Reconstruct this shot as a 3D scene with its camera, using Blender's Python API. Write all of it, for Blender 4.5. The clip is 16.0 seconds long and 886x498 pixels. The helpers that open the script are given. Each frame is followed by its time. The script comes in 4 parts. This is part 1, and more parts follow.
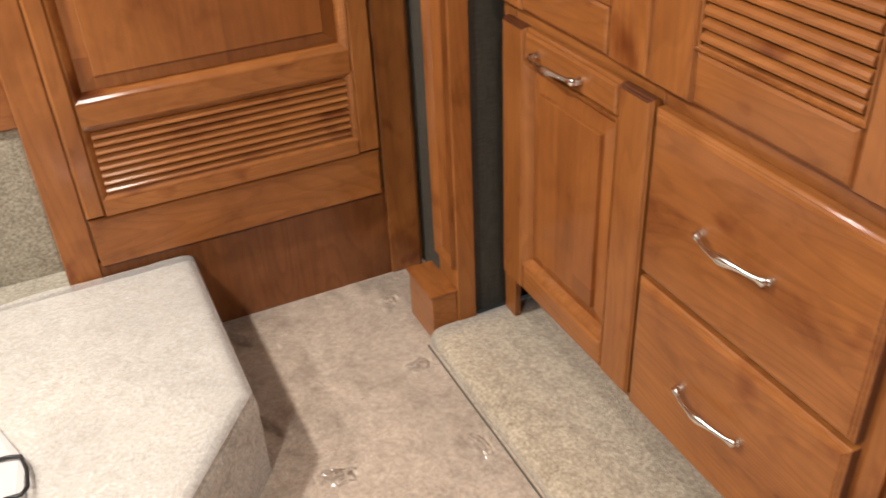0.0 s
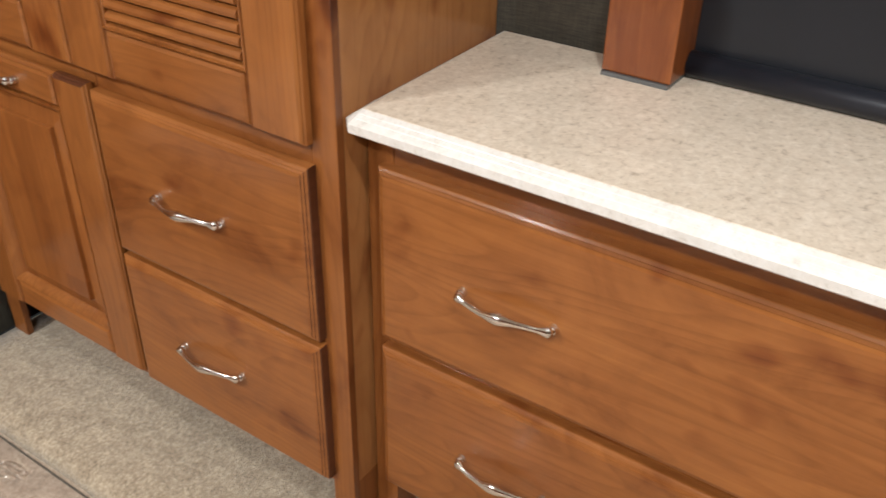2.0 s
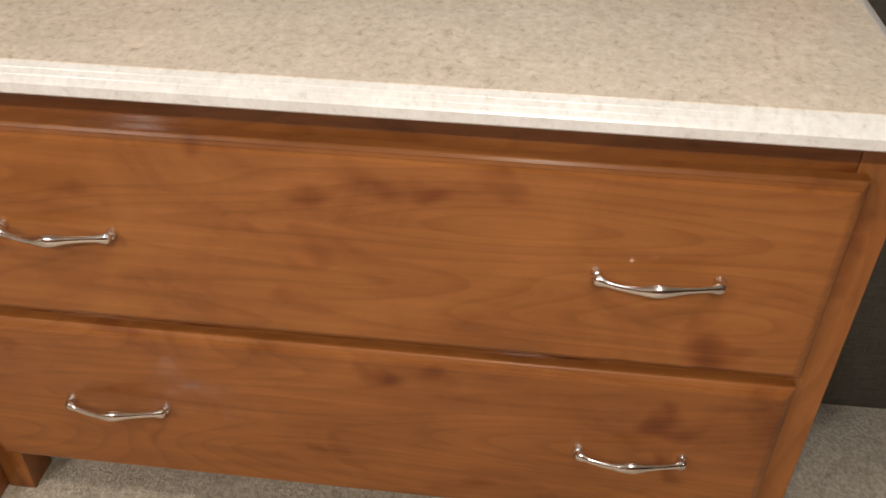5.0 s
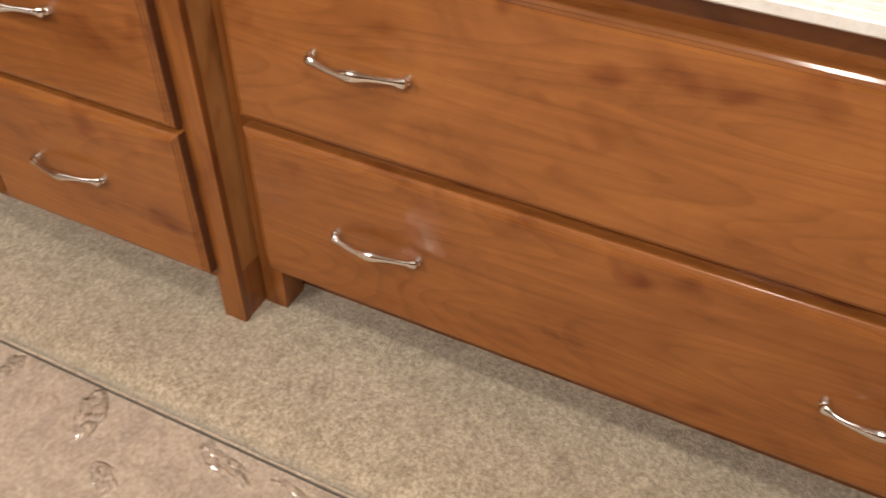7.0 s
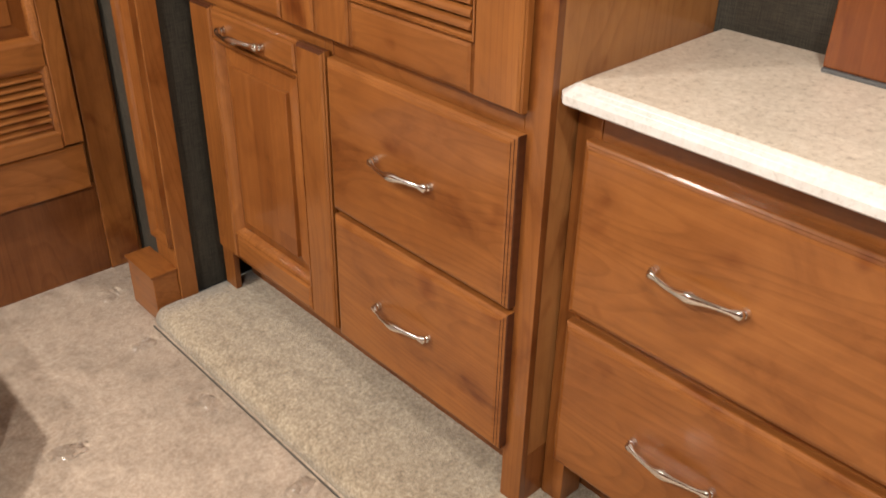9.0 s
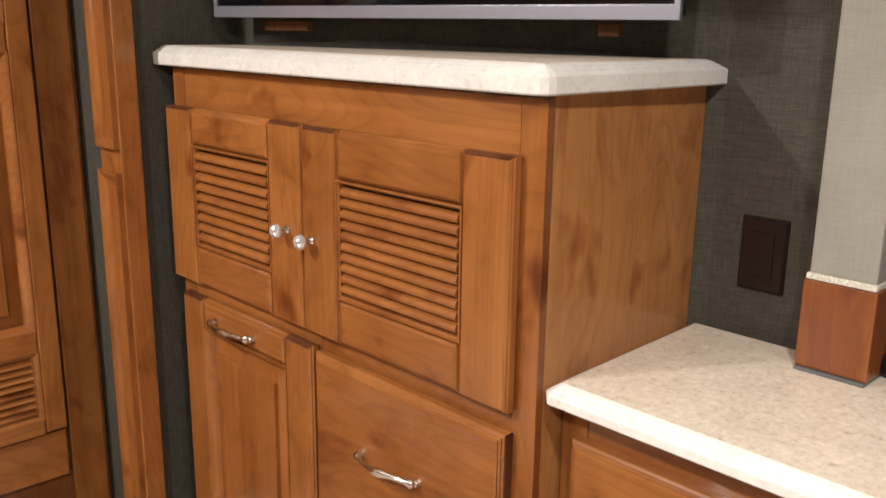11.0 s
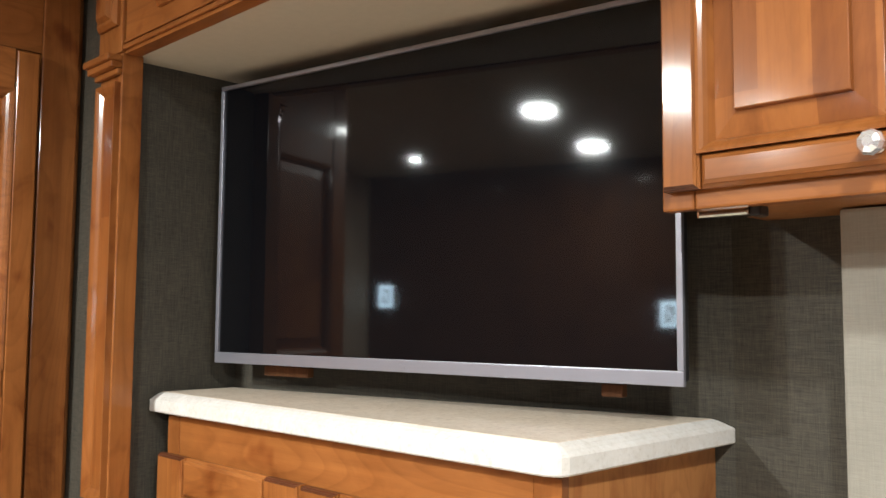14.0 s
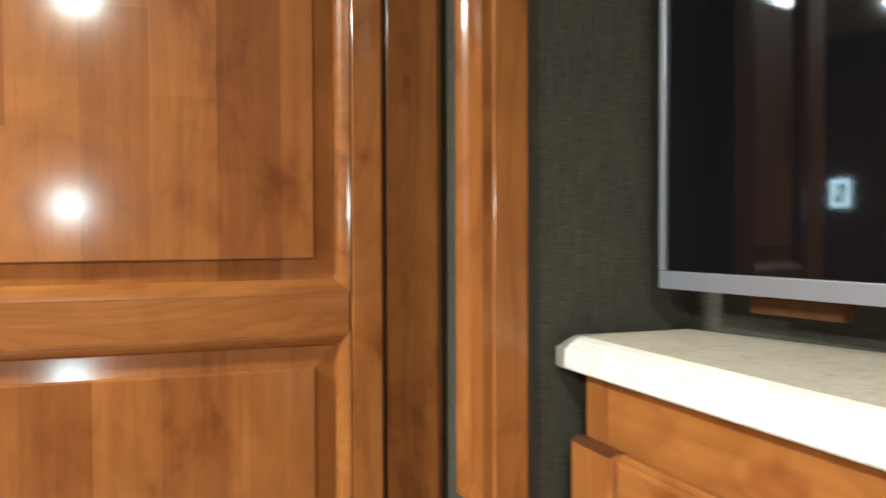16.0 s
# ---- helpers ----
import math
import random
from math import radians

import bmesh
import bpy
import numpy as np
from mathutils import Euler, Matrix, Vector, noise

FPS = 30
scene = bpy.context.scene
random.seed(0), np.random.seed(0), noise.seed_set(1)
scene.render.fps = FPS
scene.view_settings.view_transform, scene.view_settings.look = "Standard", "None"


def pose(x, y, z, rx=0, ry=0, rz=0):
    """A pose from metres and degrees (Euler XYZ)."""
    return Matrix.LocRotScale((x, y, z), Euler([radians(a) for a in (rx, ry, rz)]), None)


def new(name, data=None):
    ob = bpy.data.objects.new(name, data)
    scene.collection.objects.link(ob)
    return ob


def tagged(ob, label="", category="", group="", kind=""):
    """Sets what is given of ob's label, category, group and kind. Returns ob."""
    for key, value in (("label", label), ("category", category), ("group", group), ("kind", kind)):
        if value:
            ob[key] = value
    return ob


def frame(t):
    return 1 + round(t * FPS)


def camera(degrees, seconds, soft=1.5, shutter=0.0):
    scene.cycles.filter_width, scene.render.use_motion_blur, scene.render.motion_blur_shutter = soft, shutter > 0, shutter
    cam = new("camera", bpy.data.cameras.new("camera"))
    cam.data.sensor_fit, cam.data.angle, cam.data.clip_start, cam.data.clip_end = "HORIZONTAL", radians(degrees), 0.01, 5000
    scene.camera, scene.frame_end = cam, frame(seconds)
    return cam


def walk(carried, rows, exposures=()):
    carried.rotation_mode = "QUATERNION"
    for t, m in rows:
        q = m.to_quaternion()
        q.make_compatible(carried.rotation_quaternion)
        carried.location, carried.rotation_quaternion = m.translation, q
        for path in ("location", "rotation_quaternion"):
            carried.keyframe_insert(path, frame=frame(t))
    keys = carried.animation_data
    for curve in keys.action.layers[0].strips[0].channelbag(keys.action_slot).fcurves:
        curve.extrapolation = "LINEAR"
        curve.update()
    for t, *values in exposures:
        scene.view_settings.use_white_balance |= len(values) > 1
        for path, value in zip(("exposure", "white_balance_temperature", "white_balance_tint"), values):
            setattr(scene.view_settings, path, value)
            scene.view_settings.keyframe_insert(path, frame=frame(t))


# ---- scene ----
cam = camera(53.3, 16.0, soft=1.5, shutter=0.25)
ROWS = [
    (0.0, 0.0842, 0.1804, 1.1191, -23.93, -33.19, -2.90),
    (0.5, 0.0372, 0.0724, 1.1152, -33.47, -31.89, -3.25),
    (1.0, 0.0405, 0.0360, 1.1132, -40.58, -32.47, -2.21),
    (1.5, 0.0793, 0.0151, 1.1063, -49.08, -33.08, -0.09),
    (2.0, 0.1069, -0.0085, 1.1078, -56.27, -32.55, 1.26),
    (2.5, 0.1258, -0.0333, 1.1060, -61.99, -32.23, 1.37),
    (3.0, 0.1312, -0.0442, 1.1007, -67.13, -32.46, 0.93),
    (3.5, 0.1286, -0.0695, 1.0951, -71.58, -32.93, 0.03),
    (4.0, 0.1244, -0.0951, 1.0875, -76.98, -33.49, 0.25),
    (4.2, 0.1267, -0.0999, 1.0853, -79.20, -34.04, 0.66),
    (5.25, 0.1200, -0.1130, 1.0580, -83.80, -38.60, 0.55),
    (6.3, 0.1069, -0.1197, 1.0358, -77.25, -42.55, 0.29),
    (6.5, 0.1073, -0.1048, 1.0349, -74.78, -43.04, 0.59),
    (7.0, 0.0976, -0.0734, 1.0298, -64.30, -43.15, 0.51),
    (7.5, 0.0685, -0.0292, 1.0316, -56.74, -42.55, 0.84),
    (8.0, 0.0234, -0.0435, 1.0241, -48.68, -38.48, 1.83),
    (8.5, 0.0220, -0.0401, 1.0379, -44.78, -34.40, 1.46),
    (10.8, 0.0183, -0.0402, 1.1233, -44.04, -15.73, 0.91),
    (11.0, 0.0156, -0.0364, 1.1229, -44.16, -14.08, 0.79),
    (11.5, 0.0128, -0.0293, 1.1448, -44.57, -9.01, 0.54),
    (12.0, 0.0124, -0.0236, 1.1621, -45.46, -5.99, 0.47),
    (12.5, 0.0107, -0.0191, 1.1873, -46.02, -2.63, 0.80),
    (13.0, 0.0047, -0.0152, 1.1984, -46.29, 0.73, 0.44),
    (13.5, 0.0137, -0.0105, 1.2222, -45.74, 3.16, -0.04),
    (14.0, 0.0127, 0.0022, 1.2209, -44.99, 4.48, 0.39),
    (14.5, 0.0789, 0.0822, 1.1995, -43.55, 3.04, 0.49),
    (15.0, 0.2311, 0.2573, 1.2292, -35.85, 1.68, -0.11),
    (15.5, 0.3303, 0.4002, 1.2214, -25.44, 0.48, 0.36),
    (15.8, 0.3260, 0.5298, 1.2212, -22.88, -1.94, 0.23),
    (16.0, 0.3320, 0.6422, 1.2046, -19.81, -1.48, -0.21),
]
EXPOSURE = [(0.0, 0.14, 6300, 9), (0.5, 0.14, 6300, 10), (1.5, -0.08, 6100, 7), (2.5, -0.26, 5950, 5), (3.0, -0.44, 6100, 4), (4.0, -0.44, 6150, 5), (6.5, -0.26, 6650, 10), (8.5, -0.08, 6650, 10), (11.0, 0.04, 6350, 9), (13.0, 0.32, 6000, 5), (14.0, 0.46, 5950, 2), (15.0, 0.48, 6050, 1), (16.0, 0.64, 5850, -8)]
walk(cam, [(t, pose(x, y, z, 90 + pitch, 0, yaw) @ pose(0, 0, 0, 0, 0, roll)) for t, x, y, z, yaw, pitch, roll in ROWS], EXPOSURE)

# ---- light: a closed interior lit by ceiling lamps only, one of them an added fill ----
world = bpy.data.worlds.new("world")
scene.world = world
world.use_nodes = True
world.node_tree.nodes["Background"].inputs[0].default_value = (0.02, 0.02, 0.02, 1)
CEIL = 1.95
# the lamp at (-0.70, -0.15) is unseen, added to fill from the south
LAMPS = [(-0.62, 1.39, 35), (-1.30, 1.41, 30), (0.20, -0.15, 18), (-0.70, -0.15, 38), (-1.27, 2.22, 4)]
for lx, ly, power in LAMPS:
    d = bpy.data.lights.new("ceiling_lamp", "AREA")
    d.shape, d.size, d.energy, d.color = "DISK", 0.10 if power > 10 else 0.035, power, (1.0, 0.955, 0.885)
    lamp = new("ceiling_lamp_glow", d)
    lamp.matrix_world = pose(lx, ly, CEIL - 0.022)
WALL_LAMP = (0.08, -1.772, 1.31)
d = bpy.data.lights.new("wall_lamp", "AREA")
d.shape, d.size, d.energy, d.color = "DISK", 0.09, 5, (0.93, 0.97, 1.0)
new("wall_lamp_glow", d).matrix_world = pose(*WALL_LAMP, 90, 0, 0)


# ---- materials ----
def nodes_of(name):
    m = bpy.data.materials.new(name)
    m.use_nodes = True
    nt = m.node_tree
    return m, nt, nt.nodes["Principled BSDF"]


def add(nt, kind, **sets):
    n = nt.nodes.new(kind)
    for k, v in sets.items():
        if k in n.inputs:
            n.inputs[k].default_value = v
    return n


def ramp(nt, src, stops):
    r = nt.nodes.new("ShaderNodeValToRGB")
    el = r.color_ramp.elements
    while len(el) < len(stops):
        el.new(0.5)
    for e, (p, c) in zip(el, stops):
        e.position, e.color = p, (*c, 1)
    nt.links.new(src, r.inputs[0])
    return r.outputs[0]


def mixc(nt, mode, fac, a, b):
    n = nt.nodes.new("ShaderNodeMix")
    n.data_type, n.blend_type = "RGBA", mode
    for i, v in ((0, fac), (6, a), (7, b)):
        if isinstance(v, bpy.types.NodeSocket):
            nt.links.new(v, n.inputs[i])
        else:
            n.inputs[i].default_value = v if i == 0 else (*v, 1)
    return n.outputs[2]


def bumped(nt, bsdf, height, strength, dist):
    b = add(nt, "ShaderNodeBump", Strength=strength, Distance=dist)
    nt.links.new(height, b.inputs["Height"])
    nt.links.new(b.outputs[0], bsdf.inputs["Normal"])


def wood(name, axis, dark, mid, light, rough=0.42, boards=0.0, coat=0.5):
    """Stained alder with the grain along one axis; glued-up boards differ in tone."""
    m, nt, bsdf = nodes_of(name)
    tc, info = add(nt, "ShaderNodeTexCoord"), add(nt, "ShaderNodeObjectInfo")
    comb = add(nt, "ShaderNodeCombineXYZ")
    mul = add(nt, "ShaderNodeMath")
    mul.operation, mul.inputs[1].default_value = "MULTIPLY", 37.0
    nt.links.new(info.outputs["Random"], mul.inputs[0])
    for i in range(3):
        nt.links.new(mul.outputs[0], comb.inputs[i])
    addv = add(nt, "ShaderNodeVectorMath")
    nt.links.new(tc.outputs["Object"], addv.inputs[0])
    nt.links.new(comb.outputs[0], addv.inputs[1])
    along = {"x": (1.0, 30, 30), "y": (30, 1.0, 30), "z": (30, 30, 1.0)}[axis]
    mp = add(nt, "ShaderNodeMapping", Scale=along)
    nt.links.new(addv.outputs[0], mp.inputs[0])
    grain = add(nt, "ShaderNodeTexNoise", Scale=2.6, Detail=5.0, Roughness=0.55, Distortion=0.35)
    nt.links.new(mp.outputs[0], grain.inputs[0])
    fine = add(nt, "ShaderNodeTexNoise", Scale=15.0, Detail=3.0, Roughness=0.6)
    nt.links.new(mp.outputs[0], fine.inputs[0])
    cloud_map = add(nt, "ShaderNodeMapping", Scale={"x": (3.4, 5, 5), "y": (5, 3.4, 5), "z": (5, 5, 3.4)}[axis])
    nt.links.new(addv.outputs[0], cloud_map.inputs[0])
    cloud = add(nt, "ShaderNodeTexNoise", Scale=1.9, Detail=5.0, Roughness=0.62, Distortion=0.5)
    nt.links.new(cloud_map.outputs[0], cloud.inputs[0])
    col = ramp(nt, grain.outputs[0], [(0.30, tuple(0.28 * d + 0.72 * m for d, m in zip(dark, mid))), (0.50, mid), (0.72, tuple(0.35 * k + 0.65 * m for k, m in zip(light, mid)))])
    # flame figure: bowed growth lines, faint, coming and going with the clouds
    figure_map = add(nt, "ShaderNodeMapping", Scale={"x": (1.0, 5.5, 5.5), "y": (5.5, 1.0, 5.5), "z": (5.5, 5.5, 1.0)}[axis])
    nt.links.new(addv.outputs[0], figure_map.inputs[0])
    bow = add(nt, "ShaderNodeTexNoise", Scale=1.3, Detail=1.0, Roughness=0.4)
    nt.links.new(figure_map.outputs[0], bow.inputs[0])
    rings = add(nt, "ShaderNodeMath")
    rings.operation, rings.inputs[1].default_value = "MULTIPLY", 24.0
    nt.links.new(bow.outputs[0], rings.inputs[0])
    saw = add(nt, "ShaderNodeMath")
    saw.operation = "FRACT"
    nt.links.new(rings.outputs[0], saw.inputs[0])
    col = mixc(nt, "MULTIPLY", 0.22 if boards else 0.55, col, ramp(nt, saw.outputs[0], [(0.0, (1.04, 1.04, 1.03)), (0.6, (1.0, 0.99, 0.98)), (0.92, (0.80, 0.75, 0.70)), (1.0, (1.02, 1.02, 1.01))]))
    shade = ramp(nt, cloud.outputs[0], [(0.28, (0.60, 0.50, 0.44)), (0.42, (0.90, 0.86, 0.83)), (0.58, (1.05, 1.04, 1.02)), (0.76, (1.20, 1.21, 1.20))])
    col = mixc(nt, "MULTIPLY", 0.9, col, shade)
    pores = ramp(nt, fine.outputs[0], [(0.34, (0.80, 0.75, 0.70)), (0.44, (1, 1, 1))])
    col = mixc(nt, "MULTIPLY", 0.3, col, pores)
    knots = add(nt, "ShaderNodeTexNoise", Scale=2.7, Detail=2.0, Roughness=0.5, Distortion=0.2)
    nt.links.new(cloud_map.outputs[0], knots.inputs[0])
    col = mixc(nt, "MULTIPLY", 0.4 if boards else 0.85, col, ramp(nt, knots.outputs[0], [(0.23, (0.36, 0.22, 0.17)), (0.30, (0.64, 0.50, 0.43)), (0.39, (1, 1, 1))]))
    tone = ramp(nt, info.outputs["Random"], [(0.0, (0.86, 0.82, 0.79)), (1.0, (1.10, 1.10, 1.10))])
    col = mixc(nt, "MULTIPLY", 0.8, col, tone)
    if boards:
        sep = add(nt, "ShaderNodeSeparateXYZ")
        nt.links.new(addv.outputs[0], sep.inputs[0])
        pick = {"z": 1, "y": 2, "x": 1}[axis] if boards > 0 else 0
        q = add(nt, "ShaderNodeMath")
        q.operation, q.inputs[1].default_value = "DIVIDE", abs(boards)
        nt.links.new(sep.outputs[pick], q.inputs[0])
        fl = add(nt, "ShaderNodeMath")
        fl.operation = "FLOOR"
        nt.links.new(q.outputs[0], fl.inputs[0])
        # staves: each strip is joined end to end from pieces about 0.3 m long
        way = add(nt, "ShaderNodeMath")
        way.operation, way.inputs[1].default_value = "MULTIPLY_ADD", 3.1
        nt.links.new(sep.outputs[{"x": 0, "y": 1, "z": 2}[axis]], way.inputs[0])
        stagger = add(nt, "ShaderNodeTexWhiteNoise")
        stagger.noise_dimensions = "1D"
        nt.links.new(fl.outputs[0], stagger.inputs["W"])
        nt.links.new(stagger.outputs[0], way.inputs[2])
        piece = add(nt, "ShaderNodeMath")
        piece.operation = "FLOOR"
        nt.links.new(way.outputs[0], piece.inputs[0])
        spot = add(nt, "ShaderNodeCombineXYZ")
        nt.links.new(fl.outputs[0], spot.inputs[0])
        nt.links.new(piece.outputs[0], spot.inputs[1])
        wn = add(nt, "ShaderNodeTexWhiteNoise")
        wn.noise_dimensions = "2D"
        nt.links.new(spot.outputs[0], wn.inputs["Vector"])
        bt = ramp(nt, wn.outputs[0], [(0.0, (0.70, 0.60, 0.54)), (0.22, (0.88, 0.83, 0.79)), (1.0, (1.16, 1.16, 1.14))])
        col = mixc(nt, "MULTIPLY", 0.9, col, bt)
    nt.links.new(col, bsdf.inputs["Base Color"])
    rr = add(nt, "ShaderNodeMapRange")
    for i, v in ((1, 0.3), (2, 0.7), (3, rough - 0.05), (4, rough + 0.09)):
        rr.inputs[i].default_value = v
    nt.links.new(cloud.outputs[0], rr.inputs[0])
    nt.links.new(rr.outputs[0], bsdf.inputs["Roughness"])
    bsdf.inputs["Specular IOR Level"].default_value = 0.14
    bsdf.inputs["Coat Weight"].default_value = coat
    bsdf.inputs["Coat Roughness"].default_value = 0.12
    bumped(nt, bsdf, fine.outputs[0], 0.10, 0.001)
    return m


D, M, L = (0.170, 0.058, 0.0145), (0.250, 0.090, 0.0225), (0.335, 0.130, 0.034)
WOOD_Z = wood("alder_upright_grain", "z", D, M, L)
WOOD_Y = wood("alder_level_grain", "y", D, M, L)
WOOD_X = wood("alder_level_grain_across", "x", D, M, L)
WOOD_PANEL = wood("alder_glued_panel", "z", D, M, L, boards=0.058)
WOOD_PANEL_X = wood("alder_glued_panel_across", "z", D, M, L, boards=-0.078)
WOOD_DRAWER = wood("alder_drawer_front", "y", D, M, L)
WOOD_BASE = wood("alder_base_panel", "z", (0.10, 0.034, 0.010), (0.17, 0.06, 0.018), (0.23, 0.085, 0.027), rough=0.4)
WOOD_SIDE = wood("printed_wood_side", "z", (0.26, 0.108, 0.034), (0.34, 0.148, 0.049), (0.41, 0.187, 0.066), rough=0.42)
# board ends: darker stain plus the shade on faces turned from the lamps
WOOD_END = wood("stained_shaded_end_grain", "x", (0.055, 0.018, 0.008), (0.085, 0.028, 0.012), (0.12, 0.04, 0.016), rough=0.42)
# darker copy of the alder: shade painted on the post's side faces
WOOD_SHADED = wood("shaded_board_edge", "z", (0.125, 0.042, 0.0115), (0.175, 0.060, 0.0165), (0.23, 0.083, 0.024))
WOOD_RUST = wood("rustic_reddish_wood", "z", (0.05, 0.014, 0.005), (0.18, 0.052, 0.013), (0.34, 0.115, 0.028), rough=0.4)
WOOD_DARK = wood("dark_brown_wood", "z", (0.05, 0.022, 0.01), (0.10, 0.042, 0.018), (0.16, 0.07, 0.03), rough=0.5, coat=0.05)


def plain(name, color, rough=0.5, metal=0.0, var=0.06, scale=30.0, bump=0.0):
    m, nt, bsdf = nodes_of(name)
    tc = add(nt, "ShaderNodeTexCoord")
    n = add(nt, "ShaderNodeTexNoise", Scale=scale, Detail=4.0, Roughness=0.6)
    nt.links.new(tc.outputs["Object"], n.inputs[0])
    lo, hi = [tuple(c * k for c in color) for k in (1 - var, 1 + var)]
    nt.links.new(ramp(nt, n.outputs[0], [(0.3, lo), (0.7, hi)]), bsdf.inputs["Base Color"])
    bsdf.inputs["Roughness"].default_value, bsdf.inputs["Metallic"].default_value = rough, metal
    if bump:
        bumped(nt, bsdf, n.outputs[0], bump, 0.002)
    return m


def laminate(name, gain, fleck=1.0):
    """Speckled stone-look laminate in cream, tan and grey flecks."""
    m, nt, bsdf = nodes_of(name)
    tc = add(nt, "ShaderNodeTexCoord")
    a = add(nt, "ShaderNodeTexNoise", Scale=105.0, Detail=3.0, Roughness=0.6, Distortion=0.5)
    b = add(nt, "ShaderNodeTexNoise", Scale=190.0, Detail=3.0, Roughness=0.6)
    c = add(nt, "ShaderNodeTexNoise", Scale=22.0, Detail=4.0, Roughness=0.6)
    for n in (a, b, c):
        nt.links.new(tc.outputs["Object"], n.inputs[0])
    tones = ((0.335, 0.27, 0.205), (0.445, 0.37, 0.295), (0.485, 0.412, 0.335), (0.535, 0.465, 0.39))
    mean = (0.47, 0.40, 0.32)
    tones = [tuple(q + (x - q) * fleck for x, q in zip(t, mean)) for t in tones]
    tones = [tuple(min(0.84, x * g) for x, g in zip(t, gain)) for t in tones]
    col = ramp(nt, a.outputs[0], list(zip((0.30, 0.39, 0.54, 0.70), tones)))
    col = mixc(nt, "MULTIPLY", 0.5 * fleck, col, ramp(nt, b.outputs[0], [(0.30, (0.62, 0.58, 0.55)), (0.44, (1, 1, 1)), (0.64, (1, 1, 1)), (0.74, (1.16, 1.16, 1.16))]))
    col = mixc(nt, "MULTIPLY", 0.6, col, ramp(nt, c.outputs[0], [(0.35, (0.9, 0.89, 0.87)), (0.7, (1.1, 1.1, 1.1))]))
    nt.links.new(col, bsdf.inputs["Base Color"])
    bsdf.inputs["Roughness"].default_value = 0.34
    bumped(nt, bsdf, b.outputs[0], 0.05, 0.0006)
    return m


def carpet(name, lo, mid, hi, rough_bump=1.0):
    m, nt, bsdf = nodes_of(name)
    tc = add(nt, "ShaderNodeTexCoord")
    a = add(nt, "ShaderNodeTexNoise", Scale=170.0, Detail=4.0, Roughness=0.75)
    b = add(nt, "ShaderNodeTexNoise", Scale=30.0, Detail=5.0, Roughness=0.70, Distortion=0.9)
    c = add(nt, "ShaderNodeTexNoise", Scale=5.0, Detail=3.0, Roughness=0.5)
    for n in (a, b, c):
        nt.links.new(tc.outputs["Object"], n.inputs[0])
    col = ramp(nt, a.outputs[0], [(0.34, lo), (0.5, mid), (0.66, hi)])
    col = mixc(nt, "MULTIPLY", 0.7, col, ramp(nt, b.outputs[0], [(0.34, (0.68, 0.64, 0.59)), (0.5, (0.98, 0.97, 0.95)), (0.68, (1.14, 1.14, 1.12))]))
    col = mixc(nt, "MULTIPLY", 0.5, col, ramp(nt, c.outputs[0], [(0.35, (0.86, 0.85, 0.83)), (0.65, (1.08, 1.08, 1.08))]))
    nt.links.new(col, bsdf.inputs["Base Color"])
    bsdf.inputs["Roughness"].default_value = 0.95
    bsdf.inputs["Sheen Weight"].default_value = 0.25
    hmix = add(nt, "ShaderNodeMath")
    hmix.operation = "ADD"
    nt.links.new(a.outputs[0], hmix.inputs[0])
    nt.links.new(b.outputs[0], hmix.inputs[1])
    bumped(nt, bsdf, hmix.outputs[0], 0.7 * rough_bump, 0.006)
    return m


def grasscloth(name, lo, hi):
    """Woven wallpaper: uneven upright and level threads."""
    m, nt, bsdf = nodes_of(name)
    tc = add(nt, "ShaderNodeTexCoord")
    hs = []
    for sc in ((700, 700, 30), (38, 38, 620)):
        mp = add(nt, "ShaderNodeMapping", Scale=sc)
        n = add(nt, "ShaderNodeTexNoise", Scale=1.0, Detail=3.0, Roughness=0.6)
        nt.links.new(tc.outputs["Object"], mp.inputs[0])
        nt.links.new(mp.outputs[0], n.inputs[0])
        hs.append(n.outputs[0])
    s = add(nt, "ShaderNodeMath")
    s.operation = "ADD"
    nt.links.new(hs[0], s.inputs[0])
    nt.links.new(hs[1], s.inputs[1])
    half = add(nt, "ShaderNodeMath")
    half.operation, half.inputs[1].default_value = "MULTIPLY", 0.5
    nt.links.new(s.outputs[0], half.inputs[0])
    big = add(nt, "ShaderNodeTexNoise", Scale=9.0, Detail=3.0)
    nt.links.new(tc.outputs["Object"], big.inputs[0])
    col = ramp(nt, half.outputs[0], [(0.32, lo), (0.70, hi)])
    col = mixc(nt, "MULTIPLY", 0.5, col, ramp(nt, big.outputs[0], [(0.3, (0.8, 0.8, 0.8)), (0.7, (1.15, 1.15, 1.15))]))
    nt.links.new(col, bsdf.inputs["Base Color"])
    bsdf.inputs["Roughness"].default_value = 0.8
    bumped(nt, bsdf, half.outputs[0], 0.35, 0.0015)
    return m


